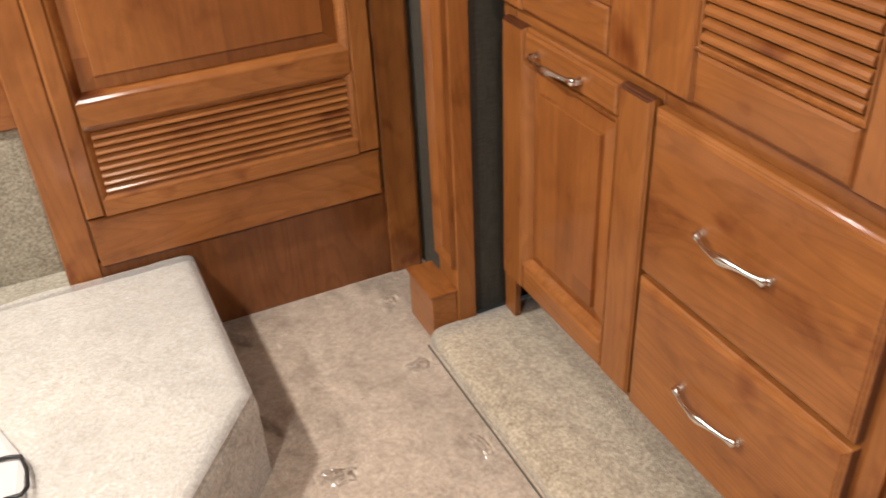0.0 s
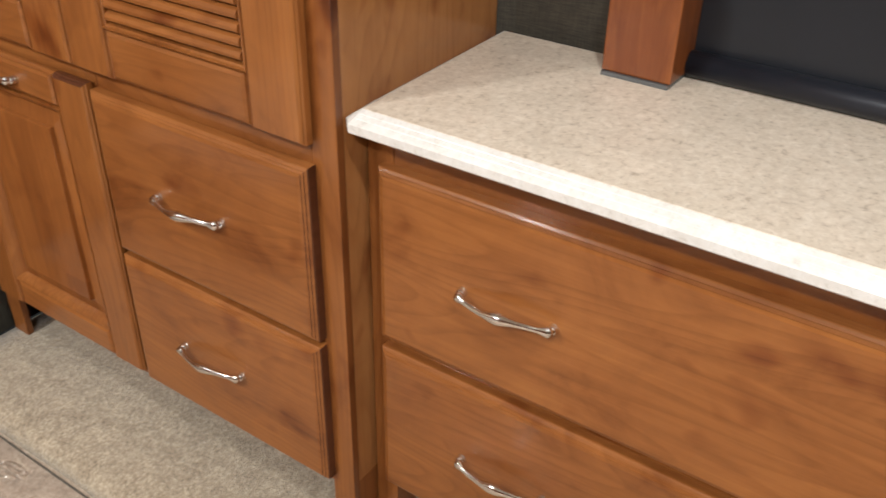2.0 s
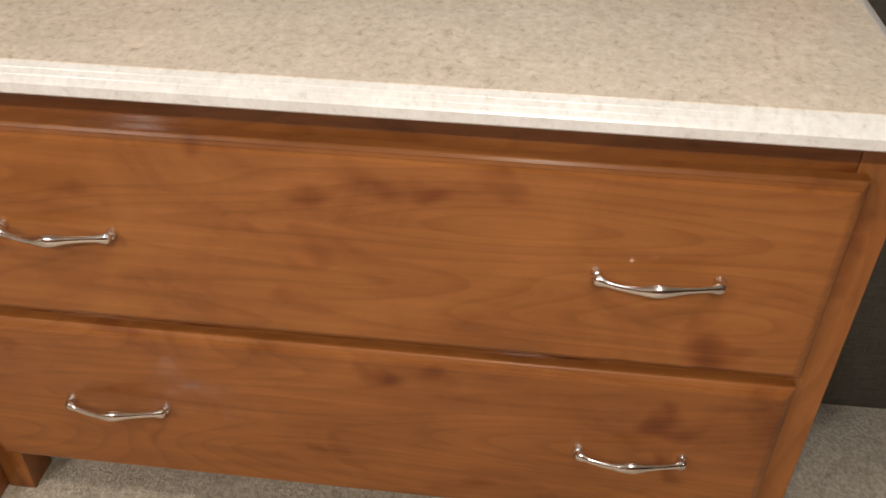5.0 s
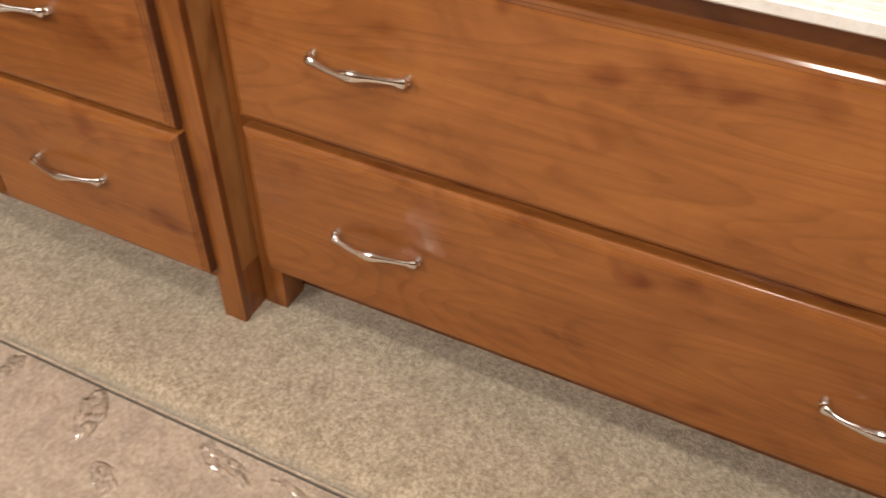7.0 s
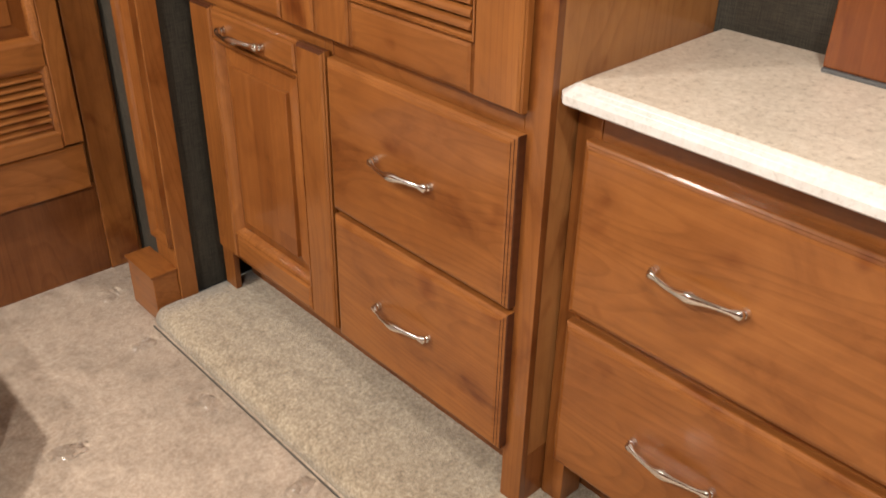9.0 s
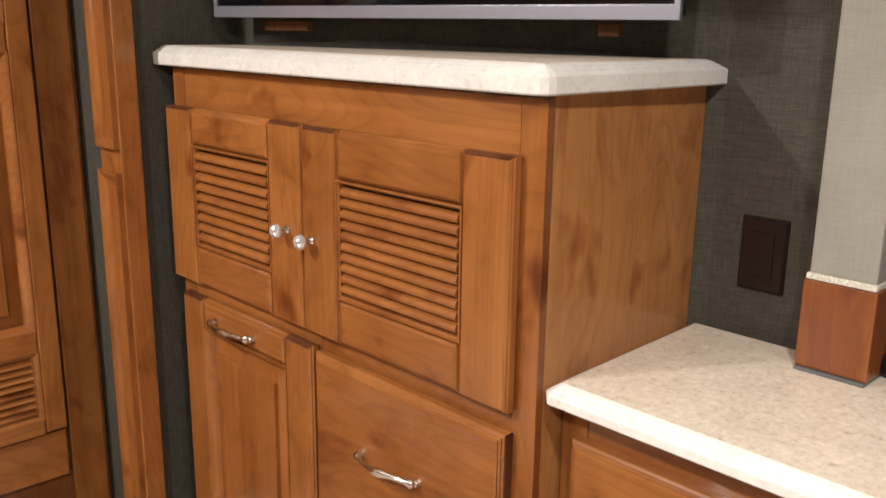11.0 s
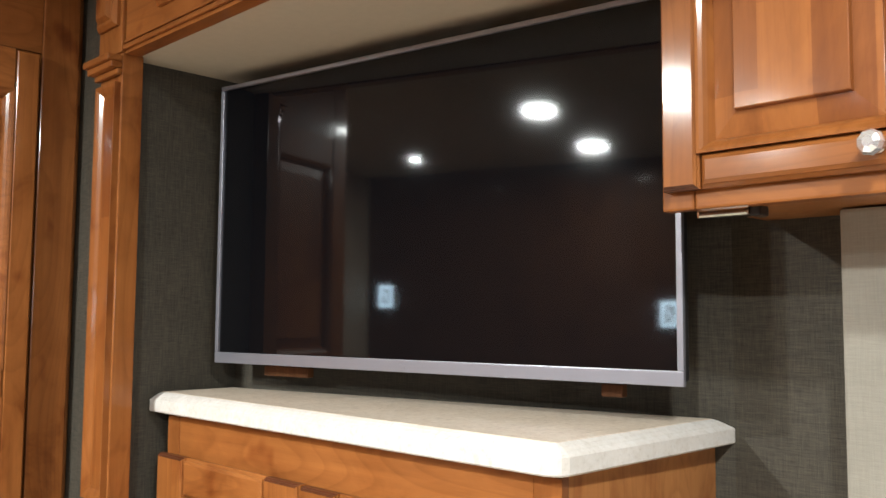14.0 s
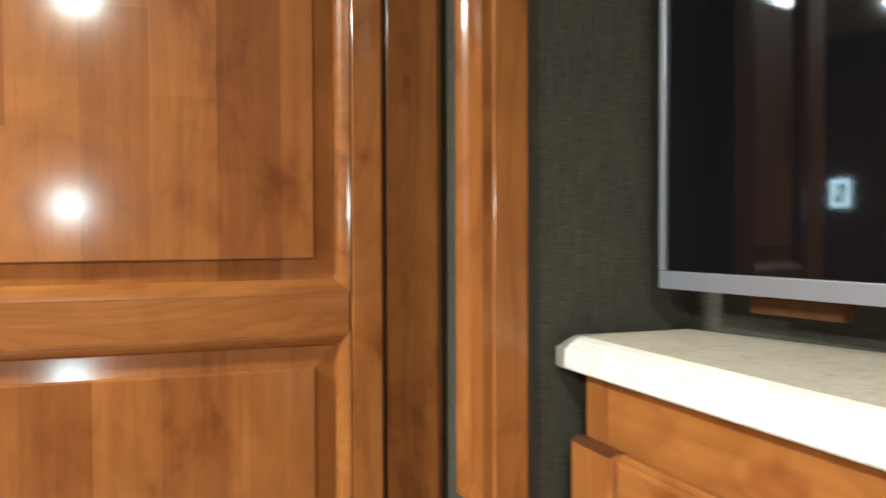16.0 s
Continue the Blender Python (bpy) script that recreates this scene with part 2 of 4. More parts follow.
def film(name, milk, fine=26.0, crinkle=0.4, gloss=0.07):
    """Clear crinkled plastic film laid over carpet."""
    m, nt, bsdf = nodes_of(name)
    nt.nodes.remove(bsdf)
    out = nt.nodes["Material Output"]
    tc = add(nt, "ShaderNodeTexCoord")
    mask = add(nt, "ShaderNodeTexNoise", Scale=5.5, Detail=2.0, Roughness=0.5)
    a = add(nt, "ShaderNodeTexNoise", Scale=fine, Detail=4.0, Roughness=0.6, Distortion=2.0)
    low_f = add(nt, "ShaderNodeTexNoise", Scale=6.0, Detail=2.0, Roughness=0.5, Distortion=0.8)
    for n in (mask, a, low_f):
        nt.links.new(tc.outputs["Object"], n.inputs[0])
    where = add(nt, "ShaderNodeMapRange")
    for k, v in ((1, 0.50), (2, 0.64), (3, 0.03), (4, 1.0)):
        where.inputs[k].default_value = v
    nt.links.new(mask.outputs[0], where.inputs[0])
    ridge = add(nt, "ShaderNodeMath")
    ridge.operation, ridge.inputs[1].default_value = "SUBTRACT", 0.5
    nt.links.new(a.outputs[0], ridge.inputs[0])
    absr = add(nt, "ShaderNodeMath")
    absr.operation = "ABSOLUTE"
    nt.links.new(ridge.outputs[0], absr.inputs[0])
    crease = add(nt, "ShaderNodeMath")
    crease.operation = "MULTIPLY"
    nt.links.new(absr.outputs[0], crease.inputs[0])
    nt.links.new(where.outputs[0], crease.inputs[1])
    tot = add(nt, "ShaderNodeMath")
    tot.operation, tot.inputs[1].default_value = "MULTIPLY_ADD", 3.4
    nt.links.new(crease.outputs[0], tot.inputs[0])
    nt.links.new(low_f.outputs[0], tot.inputs[2])
    b = add(nt, "ShaderNodeBump", Strength=crinkle, Distance=0.0028)
    nt.links.new(tot.outputs[0], b.inputs["Height"])
    clear = add(nt, "ShaderNodeBsdfTransparent", Color=(0.97, 0.96, 0.96, 1))
    gl = add(nt, "ShaderNodeBsdfGlossy", Color=(1, 1, 1, 1), Roughness=gloss)
    nt.links.new(b.outputs[0], gl.inputs["Normal"])
    fr = add(nt, "ShaderNodeFresnel", IOR=1.42)
    nt.links.new(b.outputs[0], fr.inputs["Normal"])
    mx = add(nt, "ShaderNodeMixShader")
    haze = add(nt, "ShaderNodeBsdfDiffuse", Color=(0.88, 0.83, 0.77, 1))
    body = add(nt, "ShaderNodeMixShader", Fac=milk)
    nt.links.new(clear.outputs[0], body.inputs[1])
    nt.links.new(haze.outputs[0], body.inputs[2])
    nt.links.new(fr.outputs[0], mx.inputs[0])
    nt.links.new(body.outputs[0], mx.inputs[1])
    nt.links.new(gl.outputs[0], mx.inputs[2])
    nt.links.new(mx.outputs[0], out.inputs[0])
    return m


LAMINATE = laminate("speckled_laminate", (1.36, 1.35, 1.35))
LAMINATE_EDGE = laminate("pale_edge_laminate", (1.40, 1.55, 1.82), 0.5)
CARPET = carpet("tan_loop_carpet", (0.235, 0.18, 0.12), (0.385, 0.305, 0.215), (0.54, 0.445, 0.33))
CARPET_FLOOR = carpet("beige_aisle_carpet", (0.33, 0.25, 0.185), (0.46, 0.36, 0.275), (0.56, 0.455, 0.36), 0.6)
CARPET_STEP = carpet("pale_step_carpet", (0.27, 0.235, 0.195), (0.44, 0.395, 0.335), (0.60, 0.55, 0.48), 0.6)
CARPET_GREY = carpet("grey_beige_carpet", (0.16, 0.135, 0.095), (0.28, 0.24, 0.175), (0.42, 0.37, 0.28))
FILM = film("clear_plastic_film", 0.06)
FILM_BUNCHED = film("bunched_plastic_film", 0.04, 40.0, 0.3, 0.16)
FILM_MILKY = film("milky_plastic_film", 0.26, 48.0, 0.55, 0.12)
WALLPAPER = grasscloth("charcoal_olive_grasscloth", (0.018, 0.0152, 0.0108), (0.079, 0.066, 0.046))
FABRIC = grasscloth("taupe_linen", (0.222, 0.202, 0.168), (0.275, 0.252, 0.212))
SOFFIT = plain("cream_ceiling_vinyl", (0.52, 0.46, 0.36), 0.6, var=0.03, scale=60, bump=0.05)
WALLPLAIN = plain("beige_wall_vinyl", (0.42, 0.34, 0.25), 0.6, var=0.05, scale=12)
CHROME = plain("polished_nickel", (0.78, 0.76, 0.73), 0.14, 1.0, var=0.03)
STEEL = plain("brushed_steel", (0.55, 0.55, 0.55), 0.3, 1.0, var=0.05)
BLACK = plain("black_plastic", (0.012, 0.012, 0.013), 0.4, var=0.1)
BROWNPLATE = plain("dark_brown_plastic", (0.011, 0.0068, 0.006), 0.3, var=0.1)
SEAM_SHADE = plain("grey_brown_seam_shade", (0.085, 0.072, 0.058), 0.6, var=0.2)
SILVER = plain("silver_painted_bezel", (0.30, 0.295, 0.34), 0.35, 0.6, var=0.02)
SHADE = plain("black_shade_cloth", (0.008, 0.009, 0.013), 0.42, var=0.15, scale=8)
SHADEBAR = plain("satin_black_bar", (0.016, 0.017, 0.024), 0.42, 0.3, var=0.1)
CLEAR = plain("smoky_acrylic_foot", (0.09, 0.09, 0.09), 0.2, 0.0, var=0.1)
WHITEFILM = plain("white_paper_cover", (0.50, 0.465, 0.44), 0.4, var=0.05, scale=14, bump=0.3)
WHITE = plain("white_plastic", (0.75, 0.75, 0.74), 0.4, var=0.02)
BRAID = plain("cream_braid", (0.55, 0.50, 0.42), 0.8, var=0.3, scale=220, bump=0.5)


def screen_material():
    m, nt, bsdf = nodes_of("black_glass_screen")
    bsdf.inputs["Base Color"].default_value = (0.004, 0.004, 0.005, 1)
    bsdf.inputs["Roughness"].default_value = 0.045
    bsdf.inputs["Specular IOR Level"].default_value = 0.36
    return m


def glow(name, color, strength):
    m, nt, bsdf = nodes_of(name)
    bsdf.inputs["Emission Color"].default_value = (*color, 1)
    bsdf.inputs["Emission Strength"].default_value = strength
    return m


SCREEN = screen_material()
CRYSTAL = plain("faceted_crystal", (0.86, 0.86, 0.88), 0.10, 0.75, var=0.08, scale=90)
LED = glow("lit_lamp_lens", (1.0, 0.93, 0.82), 12.0)
LEDBLUE = glow("lit_touch_border", (0.66, 0.85, 1.0), 22.0)


# ---- mesh helpers ----
def thing(name, at, label, category, group="", kind=""):
    ob = new(name)
    ob.location = at
    ob.empty_display_size = 0.05
    return tagged(ob, label, category, group, kind)


def root_of(ob):
    while ob.parent:
        ob = ob.parent
    return ob


def part(name, bm, material, parent, label="", smooth=False):
    """Links a bmesh, given in world metres, as one mesh under a thing or a part."""
    base = Vector(root_of(parent).location)
    bmesh.ops.translate(bm, verts=bm.verts, vec=-base)
    bmesh.ops.recalc_face_normals(bm, faces=bm.faces)
    me = bpy.data.meshes.new(name)
    bm.to_mesh(me)
    bm.free()
    me.materials.append(material)
    if smooth:
        for p in me.polygons:
            p.use_smooth = True
    ob = new(name, me)
    ob.parent = parent
    return tagged(ob, label) if label else ob


def shaded_ends(ob, material, axis=1):
    """The two ends of a board: darker stain, and shade put into the colour."""
    ob.data.materials.append(material)
    for p in ob.data.polygons:
        if abs(p.normal[axis]) > 0.6:
            p.material_index = 1
    return ob


def solo(name, bm, material, label, category, group="", kind="", smooth=False, sheet=False):
    """A thing of one mesh, with its origin at the middle of its base. A sheet keeps its upward faces."""
    if not sheet:
        bmesh.ops.recalc_face_normals(bm, faces=bm.faces)
    cs = [v.co for v in bm.verts]
    base = Vector(((min(c.x for c in cs) + max(c.x for c in cs)) / 2, (min(c.y for c in cs) + max(c.y for c in cs)) / 2, min(c.z for c in cs)))
    bmesh.ops.translate(bm, verts=bm.verts, vec=-base)
    me = bpy.data.meshes.new(name)
    bm.to_mesh(me)
    bm.free()
    me.materials.append(material)
    if smooth:
        for p in me.polygons:
            p.use_smooth = p.material_index == 0
    ob = new(name, me)
    ob.location = base
    return tagged(ob, label, category, group, kind)


def box(x0, x1, y0, y1, z0, z1, bevel=0.0, bm=None):
    bm = bm or bmesh.new()
    m = Matrix.Translation(((x0 + x1) / 2, (y0 + y1) / 2, (z0 + z1) / 2)) @ Matrix.Diagonal((abs(x1 - x0), abs(y1 - y0), abs(z1 - z0), 1))
    vs = bmesh.ops.create_cube(bm, size=1, matrix=m)["verts"]
    if bevel:
        es = list({e for v in vs for e in v.link_edges})
        bmesh.ops.bevel(bm, geom=es, offset=bevel, segments=2, profile=0.6, affect="EDGES")
    return bm


# faces that look towards -x: u runs towards -y, v up, w out of the face
def facing_x(x, y, z):
    return Matrix(((0, 0, -1, x), (-1, 0, 0, y), (0, 1, 0, z), (0, 0, 0, 1)))


# faces that look towards -y: u runs towards +x, v up, w out of the face
def facing_y(x, y, z):
    return Matrix(((1, 0, 0, x), (0, 0, -1, y), (0, 1, 0, z), (0, 0, 0, 1)))


def stepped(u0, u1, v0, v1, profile, bm=None):
    """A slab whose edge follows a profile of (inset, height) steps; closed at both ends."""
    bm = bm or bmesh.new()
    rings = []
    for inset, w in profile:
        rings.append([bm.verts.new((u, v, w)) for u, v in ((u0 + inset, v0 + inset), (u1 - inset, v0 + inset), (u1 - inset, v1 - inset), (u0 + inset, v1 - inset))])
    for a, b in zip(rings, rings[1:]):
        for i in range(4):
            bm.faces.new((a[i], a[(i + 1) % 4], b[(i + 1) % 4], b[i]))
    bm.faces.new(rings[0][::-1])
    bm.faces.new(rings[-1])
    return bm


def moved(bm, m):
    bm.transform(m)
    return bm


def rail(u0, u1, v0, v1, w0, w1, bevel=0.0025):
    """A flat bar in face coordinates."""
    return box(u0, u1, v0, v1, w0, w1, bevel)


def offset_poly(pts, d):
    """Convex outline, counter-clockwise, moved inwards by d."""
    n, out = len(pts), []
    for i in range(n):
        p0, p1, p2 = (Vector(pts[(i + k) % n]) for k in (-1, 0, 1))
        a, b = (p1 - p0).normalized(), (p2 - p1).normalized()
        na, nb = Vector((-a.y, a.x)), Vector((-b.y, b.x))
        k = d / max(0.2, 1 + na.dot(nb))
        out.append(p1 + (na + nb) * k)
    return out


def slab(outline, profile, bm=None):
    """A level slab with a convex outline whose edge follows a profile of (inset, z)."""
    bm = bm or bmesh.new()
    rings = [[bm.verts.new((p.x, p.y, z)) for p in offset_poly(outline, inset)] for inset, z in profile]
    n = len(outline)
    for a, b in zip(rings, rings[1:]):
        for i in range(n):
            bm.faces.new((a[i], a[(i + 1) % n], b[(i + 1) % n], b[i]))
    bm.faces.new(rings[0][::-1])
    bm.faces.new(rings[-1])
    return bm


def sweep(points, radii, sides=10, squash=1.0, bm=None):
    """A round bar along points with a radius at each."""
    bm = bm or bmesh.new()
    rings, n = [], len(points)
    pts = [Vector(p) for p in points]
    for i, p in enumerate(pts):
        t = (pts[min(i + 1, n - 1)] - pts[max(i - 1, 0)]).normalized()
        ref = Vector((0, 0, 1)) if abs(t.z) < 0.9 else Vector((1, 0, 0))
        a = t.cross(ref).normalized()
        b = a.cross(t)
        rings.append([bm.verts.new(p + radii[i] * (math.cos(2 * math.pi * k / sides) * a + squash * math.sin(2 * math.pi * k / sides) * b)) for k in range(sides)])
    for r, s in zip(rings, rings[1:]):
        for k in range(sides):
            bm.faces.new((s[k], s[(k + 1) % sides], r[(k + 1) % sides], r[k]))
    bm.faces.new(rings[0])
    bm.faces.new(rings[-1][::-1])
    return bm


def lathe(profile, m, sides=20):
    """Turned form: profile of (radius, height) round the local z axis, placed by m."""
    bm = bmesh.new()
    rings = [[bm.verts.new((r * math.cos(2 * math.pi * k / sides), r * math.sin(2 * math.pi * k / sides), h)) for k in range(sides)] for r, h in profile]
    for r, s in zip(rings, rings[1:]):
        for k in range(sides):
            bm.faces.new((r[k], r[(k + 1) % sides], s[(k + 1) % sides], s[k]))
    bm.faces.new(rings[0][::-1])
    bm.faces.new(rings[-1])
    bm.transform(m)
    return bm


def soft_slab(x0, x1, y0, y1, z0, z1, r):
    """A carpeted block with a rounded edge."""
    return box(x0, x1, y0, y1, z0, z1, 0) if not r else _rounded(x0, x1, y0, y1, z0, z1, r)


def _rounded(x0, x1, y0, y1, z0, z1, r):
    bm = box(x0, x1, y0, y1, z0, z1)
    bmesh.ops.bevel(bm, geom=list(bm.edges), offset=r, segments=5, profile=0.5, affect="EDGES")
    return bm


# ---- kinds of parts ----
def slat(u0, u1, v, w, width, thick, tilt):
    bm = bmesh.new()
    ca, sa = math.cos(tilt), math.sin(tilt)
    ends = []
    for u in (u0, u1):
        ring = []
        for k in range(10):
            a = 2 * math.pi * k / 10
            p, q = width / 2 * math.cos(a), thick / 2 * math.sin(a)
            ring.append(bm.verts.new((u, v + p * sa + q * ca, w + p * ca - q * sa)))
        ends.append(ring)
    for k in range(10):
        bm.faces.new((ends[0][k], ends[0][(k + 1) % 10], ends[1][(k + 1) % 10], ends[1][k]))
    bm.faces.new(ends[0][::-1])
    bm.faces.new(ends[1])
    return bm


def raised(u0, u1, v0, v1, w, slope=0.036, rise=0.010):
    """A raised panel: a flat field with bevelled margins."""
    return stepped(u0, u1, v0, v1, [(0, w - 0.012), (0, w), (0.003, w + 0.001), (slope, w + rise - 0.0078), (slope + 0.0008, w + rise - 0.0008), (slope + 0.002, w + rise), (slope + 0.006, w + rise)])


def ring_moulding(u0, u1, v0, v1, width, w0, w1):
    """A mitred moulding round an opening, sloping from the frame down to the panel."""
    bm = bmesh.new()
    if width > 0.012:
        prof = [(0, w0), (0, w1), (width * 0.22, w1 - 0.0008), (width * 0.48, w1 - 0.0036), (width * 0.72, w1 - 0.0080), (width, w0 + 0.0012), (width, w0)]
    else:
        prof = [(0, w0), (0, w1), (width * 0.3, w1 + 0.0005), (width * 0.45, w1 - 0.003), (width * 0.75, w1 - 0.004), (width, w0 + 0.001), (width, w0)]
    rings = [[bm.verts.new((u, v, w)) for u, v in ((u0 + i, v0 + i), (u1 - i, v0 + i), (u1 - i, v1 - i), (u0 + i, v1 - i))] for i, w in prof]
    for a, b in zip(rings, rings[1:] + rings[:1]):
        for k in range(4):
            bm.faces.new((a[k], a[(k + 1) % 4], b[(k + 1) % 4], b[k]))
    return bm


DRAWER_EDGE = [(0, 0), (0, 0.0130), (0.0012, 0.0146), (0.0042, 0.0166), (0.0046, 0.0176), (0.0078, 0.0192), (0.0082, 0.0202), (0.0112, 0.0212), (0.0125, 0.0215)]


def pull(parent, m):
    """Arched nickel pull, 132 mm long, with flared ends."""
    n = 31
    pts, rad = [], []
    for i in range(n):
        s = -1 + 2 * i / (n - 1)
        pts.append((0.0645 * s, 0.0025 * math.sin(3.0 * s), 0.0105 + 0.0145 * (1 - s * s) ** 0.8))
        rad.append((0.0040 + 0.0042 * math.exp(-((s / 0.26) ** 2)) + 0.0040 * math.exp(-(((abs(s) - 0.93) / 0.09) ** 2))) * (0.55 if i in (0, n - 1) else 1.0))
    bar = part("handle", moved(sweep(pts, rad, 12, 0.8), m), CHROME, parent, "polished nickel arched pull", smooth=True)
    for s in (-1, 1):
        post = lathe([(0.0072, 0.0), (0.0068, 0.003), (0.0056, 0.006), (0.0060, 0.0095), (0.003, 0.012)], m @ Matrix.Translation((0.0612 * s, 0, 0)), 14)
        part("post", post, CHROME, bar, smooth=True)
    return bar


def glass_knob(parent, m, r=0.0145):
    stem = part("knob", lathe([(r * 0.62, 0.0), (r * 0.62, 0.003), (r * 0.34, 0.005), (r * 0.34, 0.012), (r * 0.6, 0.014)], m, 16), CHROME, parent, "faceted crystal knob on a nickel stem", smooth=True)
    part("crystal", lathe([(r * 0.5, 0.0135), (r * 0.98, 0.019), (r, 0.0225), (r * 0.82, 0.0275), (r * 0.42, 0.030)], m, 9), CRYSTAL, stem, "faceted crystal")


def framed_door(parent, m, wd, ht, stile, top, bottom, fill, rails=(WOOD_Z, WOOD_Y), panel=None, slats=0, thick=0.020, label="", slope=0.030):
    """A frame-and-panel door; m places its lower left corner on the face frame."""
    back = -0.004 if fill == "louver" else 0.0
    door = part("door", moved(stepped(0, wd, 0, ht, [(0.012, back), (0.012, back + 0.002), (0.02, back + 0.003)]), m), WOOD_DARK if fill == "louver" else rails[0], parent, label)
    e = 0.007
    prof_v = [(0, 0.003), (0, thick - e), (0.002, thick - e + 0.002), (0.0022, thick - 0.003), (0.005, thick)]
    for ua, ub in ((0, stile), (wd - stile, wd)):
        shaded_ends(part("stile", moved(stepped(ua, ub, 0, ht, prof_v), m), rails[0], door), WOOD_END, 2)
    for v0, v1 in ((0, bottom), (ht - top, ht)):
        part("rail", moved(stepped(stile + 0.0006, wd - stile - 0.0006, v0, v1, [(0, 0.003), (0, thick - e - 0.003), (0.004, thick - e + 0.0015), (0.0045, thick - 0.0035), (0.009, thick - 0.0006)]), m), rails[1], door)
    u0, u1, v0, v1 = stile, wd - stile, bottom, ht - top
    part("moulding", moved(ring_moulding(u0 - 0.001, u1 + 0.001, v0 - 0.001, v1 + 0.001, 0.0075 if fill == "louver" else 0.0155, 0.002, thick - 0.001), m), rails[0], door)
    if fill == "panel":
        part("panel", moved(raised(u0 + 0.012, u1 - 0.012, v0 + 0.012, v1 - 0.012, 0.0025, slope, 0.0135), m), panel or WOOD_PANEL, door)
    else:
        step = (v1 - v0 - 0.016) / slats
        for i in range(slats):
            part("slat", moved(slat(u0 + 0.008, u1 - 0.008, v0 + 0.008 + step * (i + 0.5), 0.0105, step * 1.02, 0.0128, math.radians(-32)), m), rails[1], door)
    return door


# ---- structure ----
FLOOR, SLIDE = -0.04, 0.0
solo("floor", box(-1.75, 0.76, -1.8, 2.75, FLOOR - 0.05, FLOOR), CARPET_FLOOR, "beige low-pile carpet floor of the aisle", "floor", kind="structure")


def kerb_floor():
    bm = bmesh.new()
    prof = [(0.630, FLOOR - 0.02), (0.627, FLOOR + 0.004), (0.626, FLOOR + 0.018), (0.630, -0.012), (0.639, -0.0035), (0.652, 0.0), (0.70, 0.0015), (1.30, 0.0), (1.30, FLOOR - 0.02)]
    rows = []
    ys = [1.486 - i * (1.486 + 1.80) / 70 for i in range(71)]
    for y in ys:
        rows.append([bm.verts.new((x + (0.0016 * noise.noise((x * 9, y * 16, z * 20)) if x < 1.2 else 0), y, z + (0.0018 * noise.noise((x * 11, y * 13, 5)) if z > -0.02 else 0))) for x, z in prof])
    n = len(prof)
    for a, b in zip(rows, rows[1:]):
        for i in range(n):
            bm.faces.new((a[i], a[(i + 1) % n], b[(i + 1) % n], b[i]))
    bm.faces.new(rows[0])
    bm.faces.new(rows[-1][::-1])
    return bm


solo("floor_slide_out", kerb_floor(), CARPET, "tan loop-pile carpet wrapped over the slide-out's kerb", "floor", kind="structure", smooth=True)

SOF = 1.686
BACK = [(0.957, 1.520), (1.170, 0.588)]     # the slanting wall behind the television
XW = 1.170


def wall_prism(outline, z0, z1):
    bm = bmesh.new()
    lo = [bm.verts.new((x, y, z0)) for x, y in outline]
    hi = [bm.verts.new((x, y, z1)) for x, y in outline]
    n = len(outline)
    for i in range(n):
        bm.faces.new((lo[i], lo[(i + 1) % n], hi[(i + 1) % n], hi[i]))
    bm.faces.new(lo[::-1])
    bm.faces.new(hi)
    return bm


solo("wall_slide_back", wall_prism([BACK[0], BACK[1], (XW, -1.80), (1.30, -1.80), (1.30, 1.520)], -0.02, SOF + 0.02), WALLPAPER, "charcoal olive grasscloth wallpaper wall of the slide-out", "wall", kind="structure")
solo("wall_slide_end_north", box(0.7305, 1.30, 1.5205, 1.571, -0.02, SOF + 0.02), WALLPAPER, "charcoal olive grasscloth end wall of the slide-out", "wall", kind="structure")
solo("wall_east_north", box(0.7445, 0.86, 1.572, 2.75, FLOOR, CEIL), WALLPAPER, "charcoal olive grasscloth wall end beside the wardrobe", "wall", kind="structure")
solo("wall_west", box(-1.83, -1.75, -1.8, 2.75, FLOOR, CEIL), WOOD_DARK, "dark wood panelled wall across the room", "wall", kind="structure")
solo("wall_south", box(-1.83, 1.30, -1.88, -1.8, FLOOR, CEIL), WOOD_DARK, "dark wood panelled wall behind the camera", "wall", kind="structure")
solo("wall_north", box(-1.83, 0.86, 2.75, 2.83, FLOOR, CEIL), WALLPLAIN, "plain beige vinyl wall", "wall", kind="structure")
solo("ceiling", box(-1.83, 0.86, -1.88, 2.83, CEIL, CEIL + 0.05), SOFFIT, "cream vinyl ceiling", "ceiling", kind="structure")
solo("ceiling_slide_out", box(0.722, 1.30, -1.80, 1.571, SOF, SOF + 0.03), SOFFIT, "cream vinyl soffit of the slide-out", "ceiling", kind="structure")

# ---- tall dresser ----
XF = 0.798
tall = thing("tall_dresser", (0.95, 1.03, 0.0), "honey-stained alder dresser with louvred doors and drawers", "dresser")
part("body", slab([(0.812, 0.6035), (1.160, 0.6130), (0.966, 1.482), (0.812, 1.482)], [(0, 0.10), (0, 1.0495)]), WOOD_SIDE, tall, "printed wood side panel")
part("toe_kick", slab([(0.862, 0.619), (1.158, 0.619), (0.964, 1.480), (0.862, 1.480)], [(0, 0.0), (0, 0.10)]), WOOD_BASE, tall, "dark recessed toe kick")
part("foot", box(0.8120, 0.8600, 0.6040, 0.6185, 0.002, 0.0995, 0.001), WOOD_SHADED, tall)
